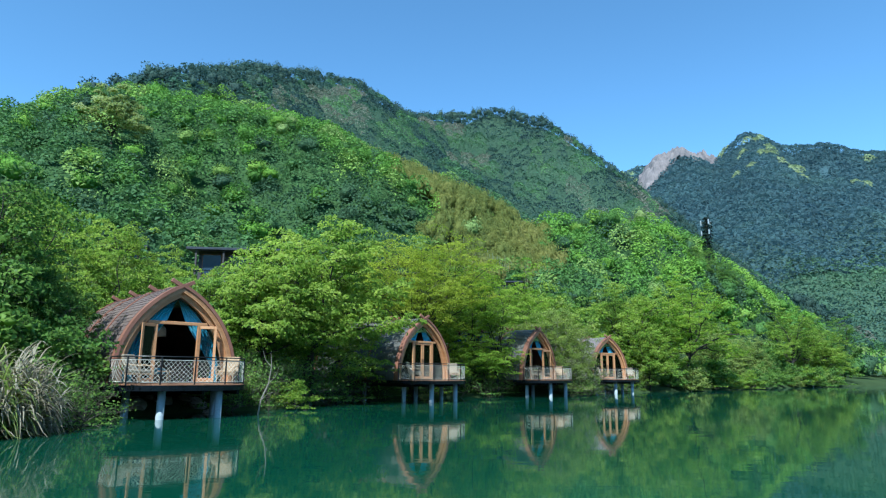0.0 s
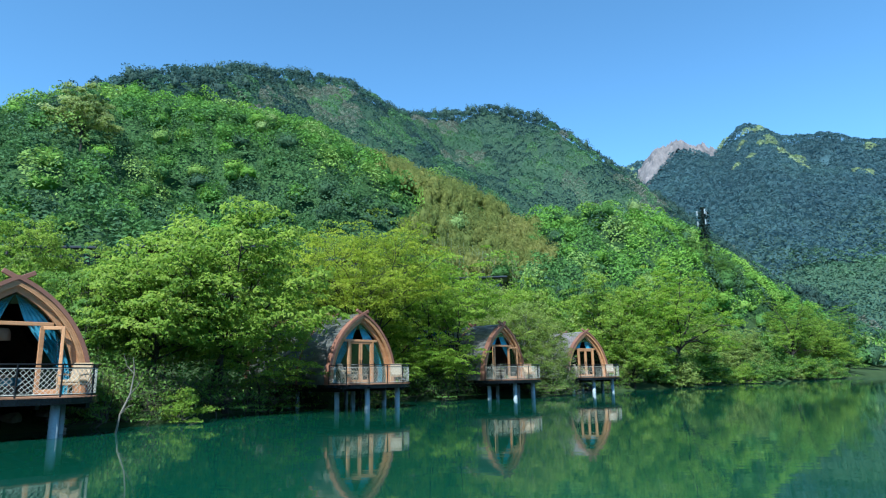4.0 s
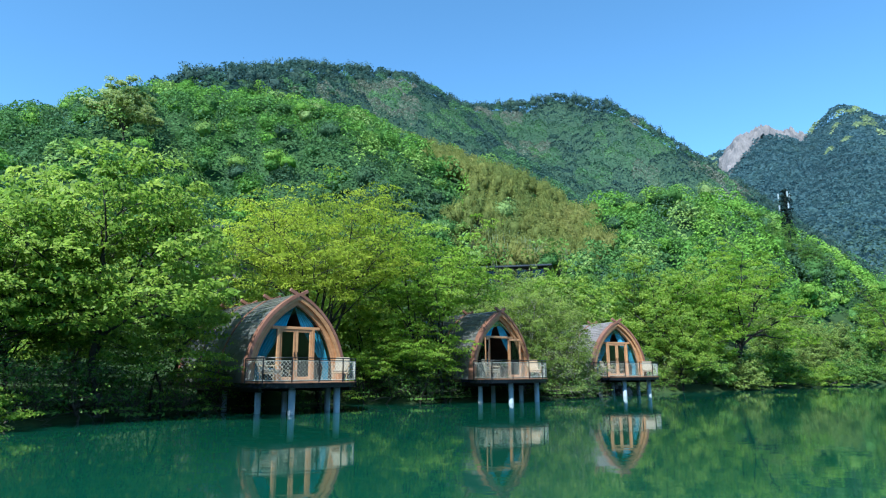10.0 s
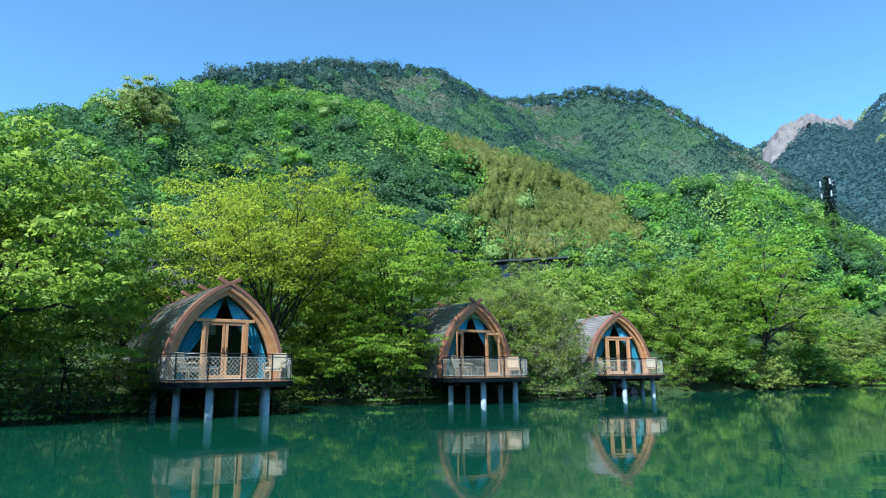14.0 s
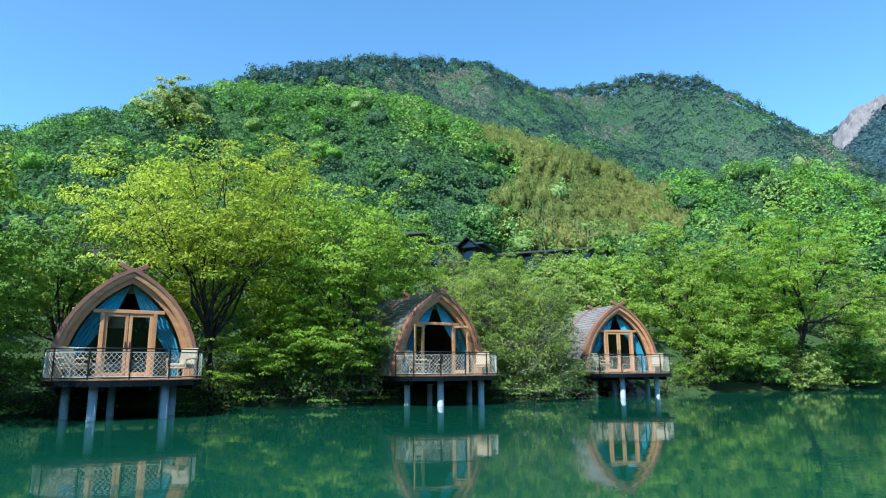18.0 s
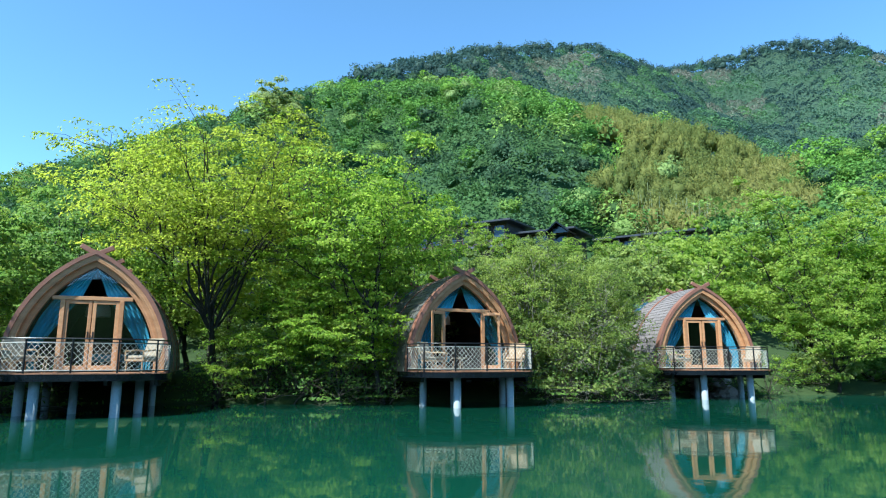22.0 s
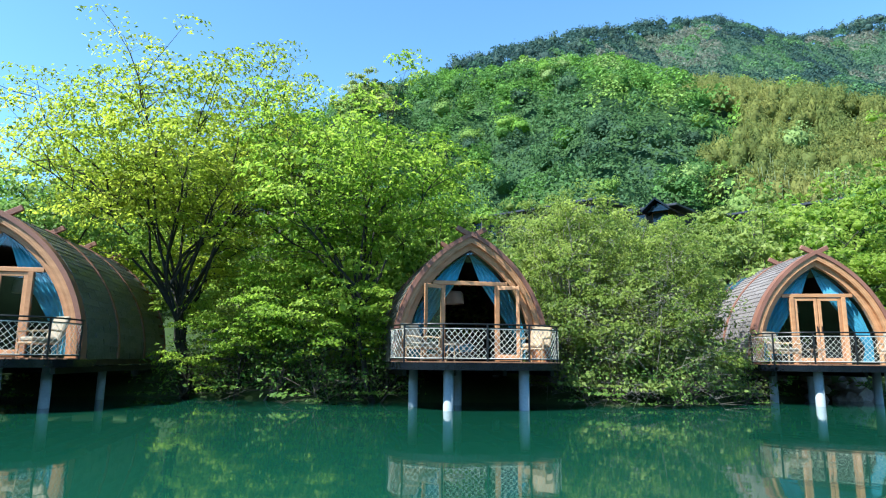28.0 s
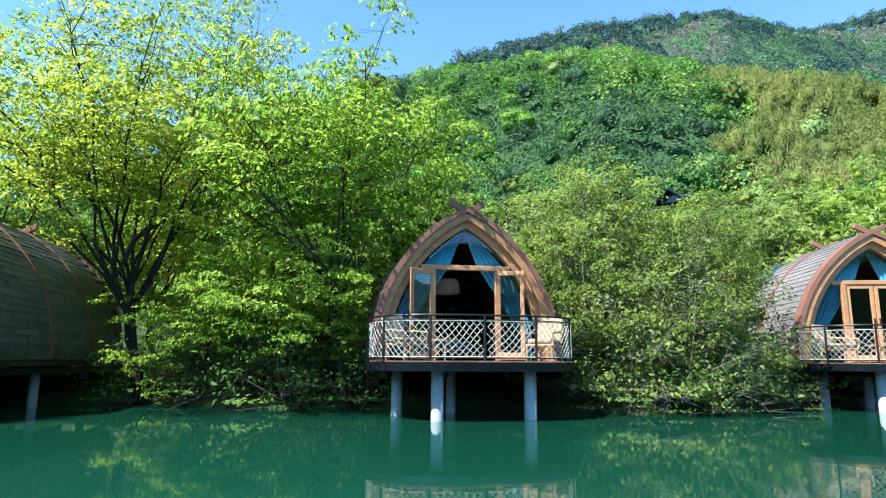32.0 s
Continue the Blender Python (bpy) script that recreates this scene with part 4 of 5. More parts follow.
    tagged(part("shingles", rest, shake, pod), kind="stuff")
    if skylight:
        a0, a1 = 0.78, 0.98
        sk = bmesh.new()
        rows = [[sk.verts.new((-((ARC_R + e) * math.cos(a0 + (a1 - a0) * q / 4) - ARC_X), y, ARC_Z + (ARC_R + e) * math.sin(a0 + (a1 - a0) * q / 4))) for q in range(5)] for y in (4.1, 6.9) for e in (0.04, 0.09)]
        for q in range(4):
            for p0, p1 in ((0, 1), (1, 3), (3, 2), (2, 0)):
                sk.faces.new((rows[p0][q], rows[p0][q + 1], rows[p1][q + 1], rows[p1][q]))
        for q in (0, 4):
            sk.faces.new((rows[0][q], rows[1][q], rows[3][q], rows[2][q]))
        part("skylight", sk, SKYLIGHT, pod, "blue-tinted roof skylight")
    if bent_pipe:
        part("pipe", tube(bmesh.new(), [(2.12, -0.5, 2.0), (2.22, -0.2, 1.98), (2.42, 0.1, 1.8), (2.46, 0.15, 1.1)], 0.035), PIPE, pod, "pale bent pipe", True)
    # front wall: transom, posts, glass
    bar("transom", -arch_x(3.25, 0.385), 0.06, 3.2, arch_x(3.25, 0.385), 0.18, 3.31, WOOD, pod, "honey-coloured transom beam")
    for x in (-0.76, 0.76):
        bar("door_post", x - 0.06, 0.05, DECK_Z + 0.005, x + 0.06, 0.17, 3.198, WOOD, pod)
    panes = [arch_fill(0.385, 3.312, arch_top(0.385) - 0.001)] + [arch_fill(0.385, DECK_Z + 0.02, 3.197, 0.822, side=s) for s in (-1, 1)]
    for o in panes:
        bm = plate(bmesh.new(), o if o[0][0] < 0 and len(o) > 15 else o, 0.11, 0.122)
        part("window_pane", bm, GLASS, pod, "large clear pane").visible_shadow = False
    for s in (-1, 1):
        part("curtain", curtain(s), CURTAIN, pod, "blue tied-back curtain", True)
        shut = (s * 0.695, 0.11)
        door_leaf(pod, shut, -s, 0 if not open_doors else s * 153, "open glazed wooden door" if open_doors else "closed glazed wooden door")
    # deck
    edge = deck_edge()
    back = [(2.24, 0.6), (-2.24, 0.6)]
    part("deck_frame", slab(bmesh.new(), edge + back, 0.985, 1.128), EDGE, pod, "dark steel deck frame")
    part("deck_lip", slab(bmesh.new(), deck_edge(2.27, 2.06, y0=0.0) + [(2.27, 0.3), (-2.27, 0.3)], 0.955, 0.984), EDGE, pod)
    boards = [(-2.17 + 0.124 * k, -2.17 + 0.124 * k + 0.117) for k in range(35)]
    for x0, x1 in boards:
        xm = max(abs(x0), abs(x1))
        y = 0.02 - 2.03 * max(0.0, 1 - (min(xm, 2.23) / 2.24) ** 3) ** (1 / 3)
        bar("deck_board", x0, y + 0.01, 1.129, x1, 0.2, 1.152, DECK, pod, bevel=0)
    # railing
    line = [(x, y) for x, y in deck_edge(2.185, 1.97, 3.0, 60) if y < -0.02]
    posts = walk_line(line, 1.06)
    for p in posts:
        part("rail_post", tube(bmesh.new(), [(p.x, p.y, 1.1), (p.x, p.y, 2.02)], 0.026), STEEL, pod, "black metal rail post")
    part("handrail", tube(bmesh.new(), [(x, y, 2.03) for x, y in line], 0.022), STEEL, pod, "black metal handrail")
    part("mid_rail", tube(bmesh.new(), [(x, y, 1.94) for x, y in line], 0.011, 5), STEEL, pod)
    part("low_rail", tube(bmesh.new(), [(x, y, 1.21) for x, y in line], 0.013, 5), STEEL, pod)
    dense = walk_line(line, 0.106)
    for k in range(0, len(dense) - 1, 10):
        rope_net(pod, dense[k : k + 11], 1.23, 1.92, rope)
    # piles and beams
    piles = [(-0.9, -1.5, 0.125), (0.99, -1.5, 0.125), (-1.55, -0.05, 0.12), (1.42, -0.05, 0.12), (-0.3, 0.3, 0.11), (-1.55, 3.2, 0.11), (1.55, 3.2, 0.11), (-1.5, 6.4, 0.11), (1.5, 6.4, 0.11)]
    for x, y, r in piles:
        part("pillar", tube(bmesh.new(), [(x, y, -1.6), (x, y, 0.97)], r, 14), PILE, pod, "pale round pillar standing in the water", True)
    for x in (-1.9, -0.65, 0.65, 1.9):
        bar("floor_beam", x - 0.05, -1.0, 0.80, x + 0.05, POD_LEN, 0.952, STEEL, pod)
    return pod


PODS = [(-13.18, 16.5, 42.0), (-4.82, 30.0, 47.1), (2.98, 38.65, 47.9), (10.14, 47.15, 31.6)]
pod_labels = ["boat-shaped timber cabin on pillars with open glass doors", "boat-shaped cabin with rough shingles and closed glass doors", "boat-shaped cabin with rough shingles and open glass doors", "boat-shaped cabin with neat silver shingles and closed doors"]
pod_open, pod_shake = [True, False, True, False], [SHAKE1, SHAKE, SHAKE, SHAKE2]
for k, (px, py, turn) in enumerate(PODS):
    m = pose(px, py, -0.05 if k == 0 else 0, 0, 0, turn)
    cabin(m, pod_labels[k], pod_open[k], pod_shake[k], 10 + k, width=(0.85, 1.1, 0.42, 0.85)[k], tidy=0.3 if k in (0, 3) else 0.9, bent_pipe=k == 2, skylight=k > 1, rope=(0.0056, 0.0048, 0.0058, 0.0046)[k])
    lounge_chair(m @ pose(-1.45, -0.85, 1.15, 0, 0, 35), "cream cushioned rattan chair on a cabin deck", CREAM)
    lounge_chair(m @ pose(1.5, -0.9, 1.15, 0, 0, -40), "cream cushioned rattan chair on a cabin deck" if k in (1, 3) else "woven rattan armchair on a cabin deck", CREAM if k in (1, 3) else RATTAN)
    side_table(m @ pose(-0.7, -1.15, 1.15))
    pendant(m @ pose(-0.12, 2.0, 2.85) @ Matrix.Scale(1.25, 4))
    bed(m @ pose(0.1, 4.6, 1.15))

# ---- trees along the shore ----
def frustums(p0, p1, r0, r1, sides=5):
    """Tapered five-sided pieces of branch from p0 to p1."""
    p0, p1, r0, r1 = np.asarray(p0), np.asarray(p1), np.asarray(r0), np.asarray(r1)
    d = p1 - p0
    d = d / (np.linalg.norm(d, axis=1)[:, None] + 1e-9)
    ref = np.where(np.abs(d[:, 2:3]) < 0.9, np.array([[0, 0, 1.0]]), np.array([[1.0, 0, 0]]))
    s = np.cross(d, ref)
    s /= np.linalg.norm(s, axis=1)[:, None]
    u = np.cross(s, d)
    a = np.arange(sides) * 2 * math.pi / sides
    ring = s[:, None, :] * np.cos(a)[None, :, None] + u[:, None, :] * np.sin(a)[None, :, None]
    v = np.concatenate([p0[:, None] + ring * r0[:, None, None], p1[:, None] + ring * r1[:, None, None]], 1).reshape(-1, 3)
    k = np.arange(sides)
    f = np.stack([k, (k + 1) % sides, (k + 1) % sides + sides, k + sides], 1)
    return v, (f[None] + (np.arange(len(p0)) * 2 * sides)[:, None, None]).reshape(-1, 4)


tagged(new("bamboo_culms", mesh_of("bamboo_culms", *frustums(foot, foot + tilt, np.full(len(foot), 0.07), np.full(len(foot), 0.04), 4), CULM)), "pale upright bamboo culms at the foot of the grove", "bamboo", kind="stuff")


def grow(seed, H, R, fork=0.25, limbs=7, subs=6, clumps=3, leaves=60, leaf=0.2, flat=0.35, spread=0.5, lean=(0, 0), rise=(20, 80), trunks=1, thick=1.0, low=0.0, segs=(6, 3), sides=4, far=False, twigs=3, sag=0.3, high=1.0, sub=(0.22, 0.42), even=0.78):
    """A tree from its skeleton: trunk, limbs, branches, twigs, and clumps of leaves that lie over the branches like shells.
    far: simpler leaves round a leafy core, for trees that stay at a distance."""
    rng = np.random.default_rng(seed)
    P0, P1, R0, R1, tips, fine = [], [], [], [], [], []

    def line(pts, ra, rb):
        n = len(pts) - 1
        for k in range(n):
            P0.append(pts[k]); P1.append(pts[k + 1])
            R0.append(ra + (rb - ra) * k / n); R1.append(ra + (rb - ra) * (k + 1) / n)

    def curve(a, b, sag, n):
        t = np.linspace(0, 1, n + 1)[:, None]
        mid = (a + b) / 2 + sag
        p = (1 - t) ** 2 * a + 2 * t * (1 - t) * mid + t**2 * b
        p[1:-1] += rng.normal(size=(n - 1, 3)) * 0.02 * np.linalg.norm(b - a)
        return p

    rt = 0.020 * H * thick
    for tk in range(trunks):
        foot = np.array([0, 0, -0.4]) + (rng.normal(size=3) * [0.35, 0.35, 0] if trunks > 1 else 0)
        top = np.array([lean[0] + rng.normal() * 0.15 * (1 + 2 * (trunks > 1)), lean[1] + rng.normal() * 0.15 * (1 + 2 * (trunks > 1)), fork * H])
        stem = curve(foot, top, rng.normal(size=3) * [0.2, 0.2, 0], 5)
        line(stem, rt * 1.15, rt * 0.75)
        for i in range(limbs):
            az = 2 * math.pi * (i + rng.uniform(-0.3, 0.3)) / limbs + tk
            el = radians(rise[0] + (rise[1] - rise[0]) * ((i * 0.618) % 1.0) ** high)
            reach = np.array([math.cos(az) * math.cos(el) * R, math.sin(az) * math.cos(el) * R, low * H + math.sin(el) * (H * (1 - low) - fork * H)])
            start = stem[rng.integers(4, 6)]
            end = top + reach * rng.uniform(even, 1.0)
            end[2] = min(end[2], H)
            L = np.linalg.norm(end - start)
            limb = curve(start, end, np.array([0, 0, 0.16 * L]) + rng.normal(size=3) * 0.08 * L, segs[0])
            line(limb, rt * 0.46, rt * 0.1)
            for j in range(subs):
                q = 0.3 + 0.7 * (j + rng.uniform(0, 1)) / subs
                k = min(int(q * segs[0]), segs[0] - 1)
                a = limb[k] + (limb[k + 1] - limb[k]) * (q * segs[0] - k)
                w = rng.normal(size=3) * [1, 1, 0.45] + (end - start) / L * 0.7 + [0, 0, 0.12]
                w /= np.linalg.norm(w)
                ln = L * rng.uniform(*sub) * (1.12 - 0.36 * q)
                b = a + w * ln
                br = curve(a, b, np.array([0, 0, 0.08 * ln]), segs[1])
                line(br, rt * 0.13, rt * 0.04)
                for t in range(clumps):
                    g = (t + 1) / clumps
                    c = a + (b - a) * g
                    e = c + rng.normal(size=3) * [spread, spread, spread * 0.3] * (0.9 if t < clumps - 1 else 0.35)
                    tips.append(e)
                    for _ in range(twigs):
                        fine.append((c, e + rng.normal(size=3) * [spread, spread, spread * flat] * 0.7))
    tips = np.array(tips)
    m = len(tips)
    big = spread * rng.uniform(0.65, 1.3, m)
    d = rng.normal(size=(m, leaves, 3))
    d /= np.linalg.norm(d, axis=2)[:, :, None]
    d[:, :, 2] = np.where(d[:, :, 2] < -0.25, -d[:, :, 2], d[:, :, 2])
    rad = rng.uniform(0.25, 1.0, (m, leaves)) ** 0.5 * rng.uniform(0.85, 1.2, (m, leaves))
    off = d * rad[:, :, None] * big[:, None, None]
    hor = (d[:, :, 0] ** 2 + d[:, :, 1] ** 2) * rad**2
    off[:, :, 2] = off[:, :, 2] * flat - sag * big[:, None] * hor * (1 - flat)
    c = (tips[:, None] + off).reshape(-1, 3)
    n = m * leaves
    c[:, 2] = np.maximum(c[:, 2], 0.12)
    out = d * [1, 1, 1 / max(flat, 0.35)]
    out /= np.linalg.norm(out, axis=2)[:, :, None]
    away = tips * [1, 1, 0]
    away /= np.linalg.norm(away, axis=1)[:, None] + 0.3
    nrm = out.reshape(-1, 3) * 0.45 + np.repeat(away, leaves, 0) * 0.55 + rng.normal(size=(n, 3)) * 0.45 + [0, 0, 0.3]
    lv, lf = leaf_faces(rng, c, nrm, leaf * rng.uniform(0.6, 1.3, n), 0.75 if far else 0.5)
    shade = rng.uniform(0, 1, m)
    tint = np.repeat(np.repeat(shade, leaves), 4)
    if far:
        lv, lf, tint = lv.reshape(-1, 4, 3)[:, :3].reshape(-1, 3), np.arange(3 * n).reshape(-1, 3), np.repeat(np.repeat(shade, leaves), 3)
        octa = np.array([(1, 0, 0), (0, 1, 0), (-1, 0, 0), (0, -1, 0), (0, 0, 1), (0, 0, -1)], float)
        of = np.array([(0, 1, 4), (1, 2, 4), (2, 3, 4), (3, 0, 4), (1, 0, 5), (2, 1, 5), (3, 2, 5), (0, 3, 5)])
        ov = tips[:, None] + octa[None] * big[:, None, None] * rng.uniform(0.25, 0.5, (m, 6, 1)) * [1, 1, max(flat, 0.4)]
        ov[:, :, 2] = np.maximum(ov[:, :, 2], 0.1)
        lf = np.concatenate([lf, (of[None] + (np.arange(m) * 6)[:, None, None]).reshape(-1, 3) + len(lv)])
        lv, tint = np.concatenate([lv, ov.reshape(-1, 3)]), np.concatenate([tint, np.repeat(shade, 6)])
    tv, tf = frustums(P0, P1, R0, R1, sides)
    if fine:
        fine = np.array(fine)
        q = np.full(len(fine), max(rt * 0.035, 0.004))
        sv, sf = frustums(fine[:, 0], fine[:, 1], q, q * 0.4, 3)
        tv, tf = np.concatenate([tv, sv]), np.concatenate([tf, sf + len(tv)])
    return (tv, tf), (lv, lf, tint)


def outside_pods(v, f, m):
    """Those faces that lie outside the cabins."""
    c = v[f].mean(1)
    w = c @ np.array(m.to_3x3()).T + np.array(m.translation)
    ok = np.ones(len(f), bool)
    for px, py, turn in PODS:
        co, si = math.cos(radians(turn)), math.sin(radians(turn))
        lx, ly = co * (w[:, 0] - px) + si * (w[:, 1] - py), co * (w[:, 1] - py) - si * (w[:, 0] - px)
        ok &= ~((np.abs(lx) < 2.15) & (ly > -1.9) & (ly < 7.0) & (w[:, 2] < 5.0))
    return f[ok]


def make_tree(spec, bark, leaf_mat, m, label, name="tree", category="tree", group=""):
    (tv, tf), (lv, lf, tint) = spec
    tf, lf = outside_pods(tv, tf, m), outside_pods(lv, lf, m)
    th = empty(name, m, label, category, group)
    part("trunk", mesh_of("trunk", tv, tf, bark, smooth=True), bark, th)
    part("crown", mesh_of("crown", lv, lf, leaf_mat, tint), leaf_mat, th)
    return th


def ground_z(x, y):
    return float(height(np.array([x]), np.array([y]))[0])


def stand(x, y, turn=0, size=1.0):
    return pose(x, y, max(0.02, ground_z(x, y)), 0, 0, turn) @ Matrix.Diagonal((size, size, size, 1))


# the named trees
maple = grow(14, 10.7, 5.3, 0.28, 12, 11, 3, 54, 0.13, 0.26, 0.62, (0.1, 0.3), (14, 60), trunks=2, thick=0.5, twigs=2, high=0.6, sub=(0.26, 0.42), even=0.93)
make_tree(maple, BARK, L_YEL, stand(-6.0, 35.6, 130, 1.0), "spreading yellow-green maple with dark limbs by the water")
young = grow(2, 8.7, 3.6, 0.3, 8, 10, 3, 50, 0.13, 0.28, 0.52, (0.2, -0.2), (14, 66), trunks=2, thick=0.5, twigs=2, high=0.8, sub=(0.28, 0.5))
make_tree(young, BARK, L_LIME, stand(-0.5, 37.9, 0, 1.12), "slender fresh green tree beside a shingled cabin")
left1 = grow(3, 8.8, 5.2, 0.33, 9, 9, 3, 46, 0.205, 0.38, 0.55, (0.9, -1.0), (2, 74), trunks=2, sag=0.5, thick=0.7, sub=(0.26, 0.46))
make_tree(left1, BARK, L_FRESH, stand(-10.8, 26.6), "leafy fresh green tree overhanging the lake")
make_tree(left1, BARK, L_FRESH, stand(-12.6, 23.2, 30, 0.72), "leafy fresh green tree overhanging the lake")
left2 = grow(4, 8.8, 4.2, 0.2, 10, 8, 3, 56, 0.19, 0.5, 0.6, (0.3, -0.4), (5, 76), sag=0.5, thick=0.7)
make_tree(left2, BARK, L_FRESH, stand(-13.6, 25.6, 0, 0.66), "leafy fresh green tree on the bank")
left3 = grow(5, 7.2, 3.4, 0.15, 9, 7, 2, 56, 0.17, 0.55, 0.5, (0.2, -0.4), (0, 78), trunks=2, thick=0.7)
make_tree(left3, BARK, L_DEEP, stand(-18.6, 13.2), "dense dark green tree beside a cabin")
make_tree(left3, BARK, L_DEEP, stand(-20.5, 9.5, 80), "dense dark green tree behind the reeds")
make_tree(left2, BARK, L_FRESH, stand(-22.0, 17.0, 140, 0.92), "leafy green tree behind a cabin")
for x, y, turn, big in ((-24.6, 22.6, 70, 0.9), (-20.0, 24.2, 200, 0.78), (-27.6, 20.0, 310, 0.95), (-26.6, 36.0, 30, 0.8), (-24.2, 38.4, 250, 0.75)):
    make_tree(left2, BARK, L_FRESH, stand(x, y, turn, big), "fresh green tree on the slope behind a cabin")
make_tree(left2, BARK, L_DEEP, stand(-12.6, 34.2, 60, 0.95), "tall deep green tree behind a cabin")
make_tree(left2, BARK, L_FRESH, stand(-14.8, 30.8, 220, 0.55), "green tree in front of the hillside house")
make_tree(left2, BARK, L_FRESH, stand(-10.4, 38.6, 300, 1.0), "tall deep green tree behind a cabin")
make_tree(left2, BARK, L_FRESH, stand(-18.2, 30.2, 20, 0.72), "green tree in front of the hillside house")
make_tree(left3, BARK, L_DEEP, stand(-14.2, 22.4, 130, 0.72), "dense dark green tree on the bank")
low1 = grow(6, 4.8, 3.5, 0.42, 7, 6, 3, 46, 0.13, 0.22, 0.48, (0.4, -0.5), (-12, 56), trunks=2, thick=0.55, twigs=2, sub=(0.3, 0.55))
make_tree(low1, BARK, L_LIME, stand(-1.7, 37.0, 65, 0.8), "low fresh green boughs leaning over the water")
make_tree(low1, BARK, L_LIME, stand(-3.4, 36.4, 200, 0.66), "low fresh green boughs leaning over the water")
make_tree(low1, BARK, L_FRESH, stand(-9.9, 27.8, 40, 0.9), "low green boughs leaning over the water")
make_tree(low1, BARK, L_LIME, stand(-0.8, 37.7, 120, 0.85), "low fresh green boughs leaning over the water")
L_VINE = foliage("leaf_vine_green", (0.092, 0.14, 0.028), (0.225, 0.31, 0.052), (0.4, 0.47, 0.095), 0.62, 0.5)
vine = grow(7, 5.4, 2.0, 0.08, 12, 6, 2, 84, 0.096, 0.8, 0.36, (0.1, -0.2), (-5, 80), trunks=3, thick=0.6, twigs=2)
make_tree(vine, TWIG, L_VINE, stand(4.5, 42.4, 0, 1.04), "pale green shrubby tree with grey twigs")
make_tree(vine, TWIG, L_VINE, stand(6.0, 43.6, 130, 0.9), "green shrubby tree with grey twigs")
make_tree(vine, TWIG, L_VINE, stand(3.6, 44.8, 250, 0.95), "pale green shrubby tree with grey twigs")
make_tree(vine, TWIG, L_PALE, stand(1.4, 47.6, 60, 1.0), "pale green tree behind a cabin")
make_tree(vine, TWIG, L_PALE, stand(2.4, 50.6, 10, 0.95), "rounded pale green tree behind the shrubs")
round1 = grow(8, 10.5, 4.6, 0.14, 16, 8, 4, 46, 0.18, 0.6, 0.52, (0, 0), (2, 72), thick=0.7, far=True, twigs=1)
make_tree(round1, BARK, L_FRESH, stand(14.8, 56.3), "large round fresh green tree on the shore")
make_tree(round1, BARK, L_LIME, stand(16.9, 56.6, 100, 0.82), "round lime green tree on the shore")
make_tree(round1, BARK, L_FRESH, stand(15.2, 52.6, 200, 0.62), "small fresh green tree on the shore")
round2 = grow(9, 12.0, 5.4, 0.3, 11, 8, 4, 50, 0.19, 0.4, 0.6, (0.8, -0.8), (-2, 68), thick=0.9, far=True, twigs=1)
make_tree(round2, BARK, L_LIME, stand(20.8, 59.0, 10, 1.0), "broad green tree with open dark limbs on the shore")
make_tree(round1, BARK, L_PALE, stand(26.6, 65.5, 60, 0.62), "pale green tree on the shore")
make_tree(round2, BARK, L_FRESH, stand(47, 87, 70, 0.95), "broad green tree on the far shore")
make_tree(round2, BARK, L_FRESH, stand(54, 94, 170, 0.9), "broad green tree on the far shore")
make_tree(round2, BARK, L_DEEP, stand(64, 103, 250, 1.0), "broad green tree on the far shore")
make_tree(round1, BARK, L_FRESH, stand(57.5, 95.6, 40, 0.85), "round bright green tree on the far shore")
make_tree(round1, BARK, L_PALE, stand(38, 79, 250, 0.6), "pale scrubby tree on the far shore")
make_tree(round1, BARK, L_PALE, stand(33, 72.5, 20, 0.55), "pale scrubby tree on the far shore")

make_tree(left3, BARK, L_DEEP, stand(-17.7, 16.0, 200, 0.62), "dense dark green tree against a cabin roof")
make_tree(left3, BARK, L_DEEP, stand(-16.6, 14.6, 20, 0.5), "small dark green tree against a cabin roof")
L_BLOND = foliage("leaf_blond_green", (0.2, 0.25, 0.07), (0.36, 0.42, 0.13), (0.52, 0.56, 0.22), 0.6, 0.2)
L_PINE = foliage("leaf_pine", (0.03, 0.06, 0.045), (0.055, 0.1, 0.065), (0.085, 0.14, 0.08), 0.25, 0.3)
blond = grow(61, 11, 6.2, 0.25, 12, 5, 3, 90, 0.42, 0.6, 1.0, (0, 0), (2, 82), far=True, twigs=0, segs=(3, 2), sides=3)
make_tree(blond, BARK, L_BLOND, stand(-63, 101), "large pale yellow-green tree on the hillside")
hill_pine = grow(62, 11, 3.6, 0.25, 13, 5, 2, 70, 0.42, 0.5, 0.95, (0, 0), (0, 86), far=True, twigs=0, segs=(3, 2), sides=3)
for x, y, turn, big in PINES:
    make_tree(hill_pine, BARK, L_PINE, stand(x, y, turn, big), "dark pine standing on the hill crest", group="pines on the crest")

for x, y, turn, big in ((58.5, 143.5, 0, 0.8), (62.5, 142.0, 120, 0.85), (66.0, 144.0, 230, 0.75)):
    make_tree(round1, BARK, L_DEEP, stand(x, y, turn, big), "deep green tree below the mast on the low ridge")

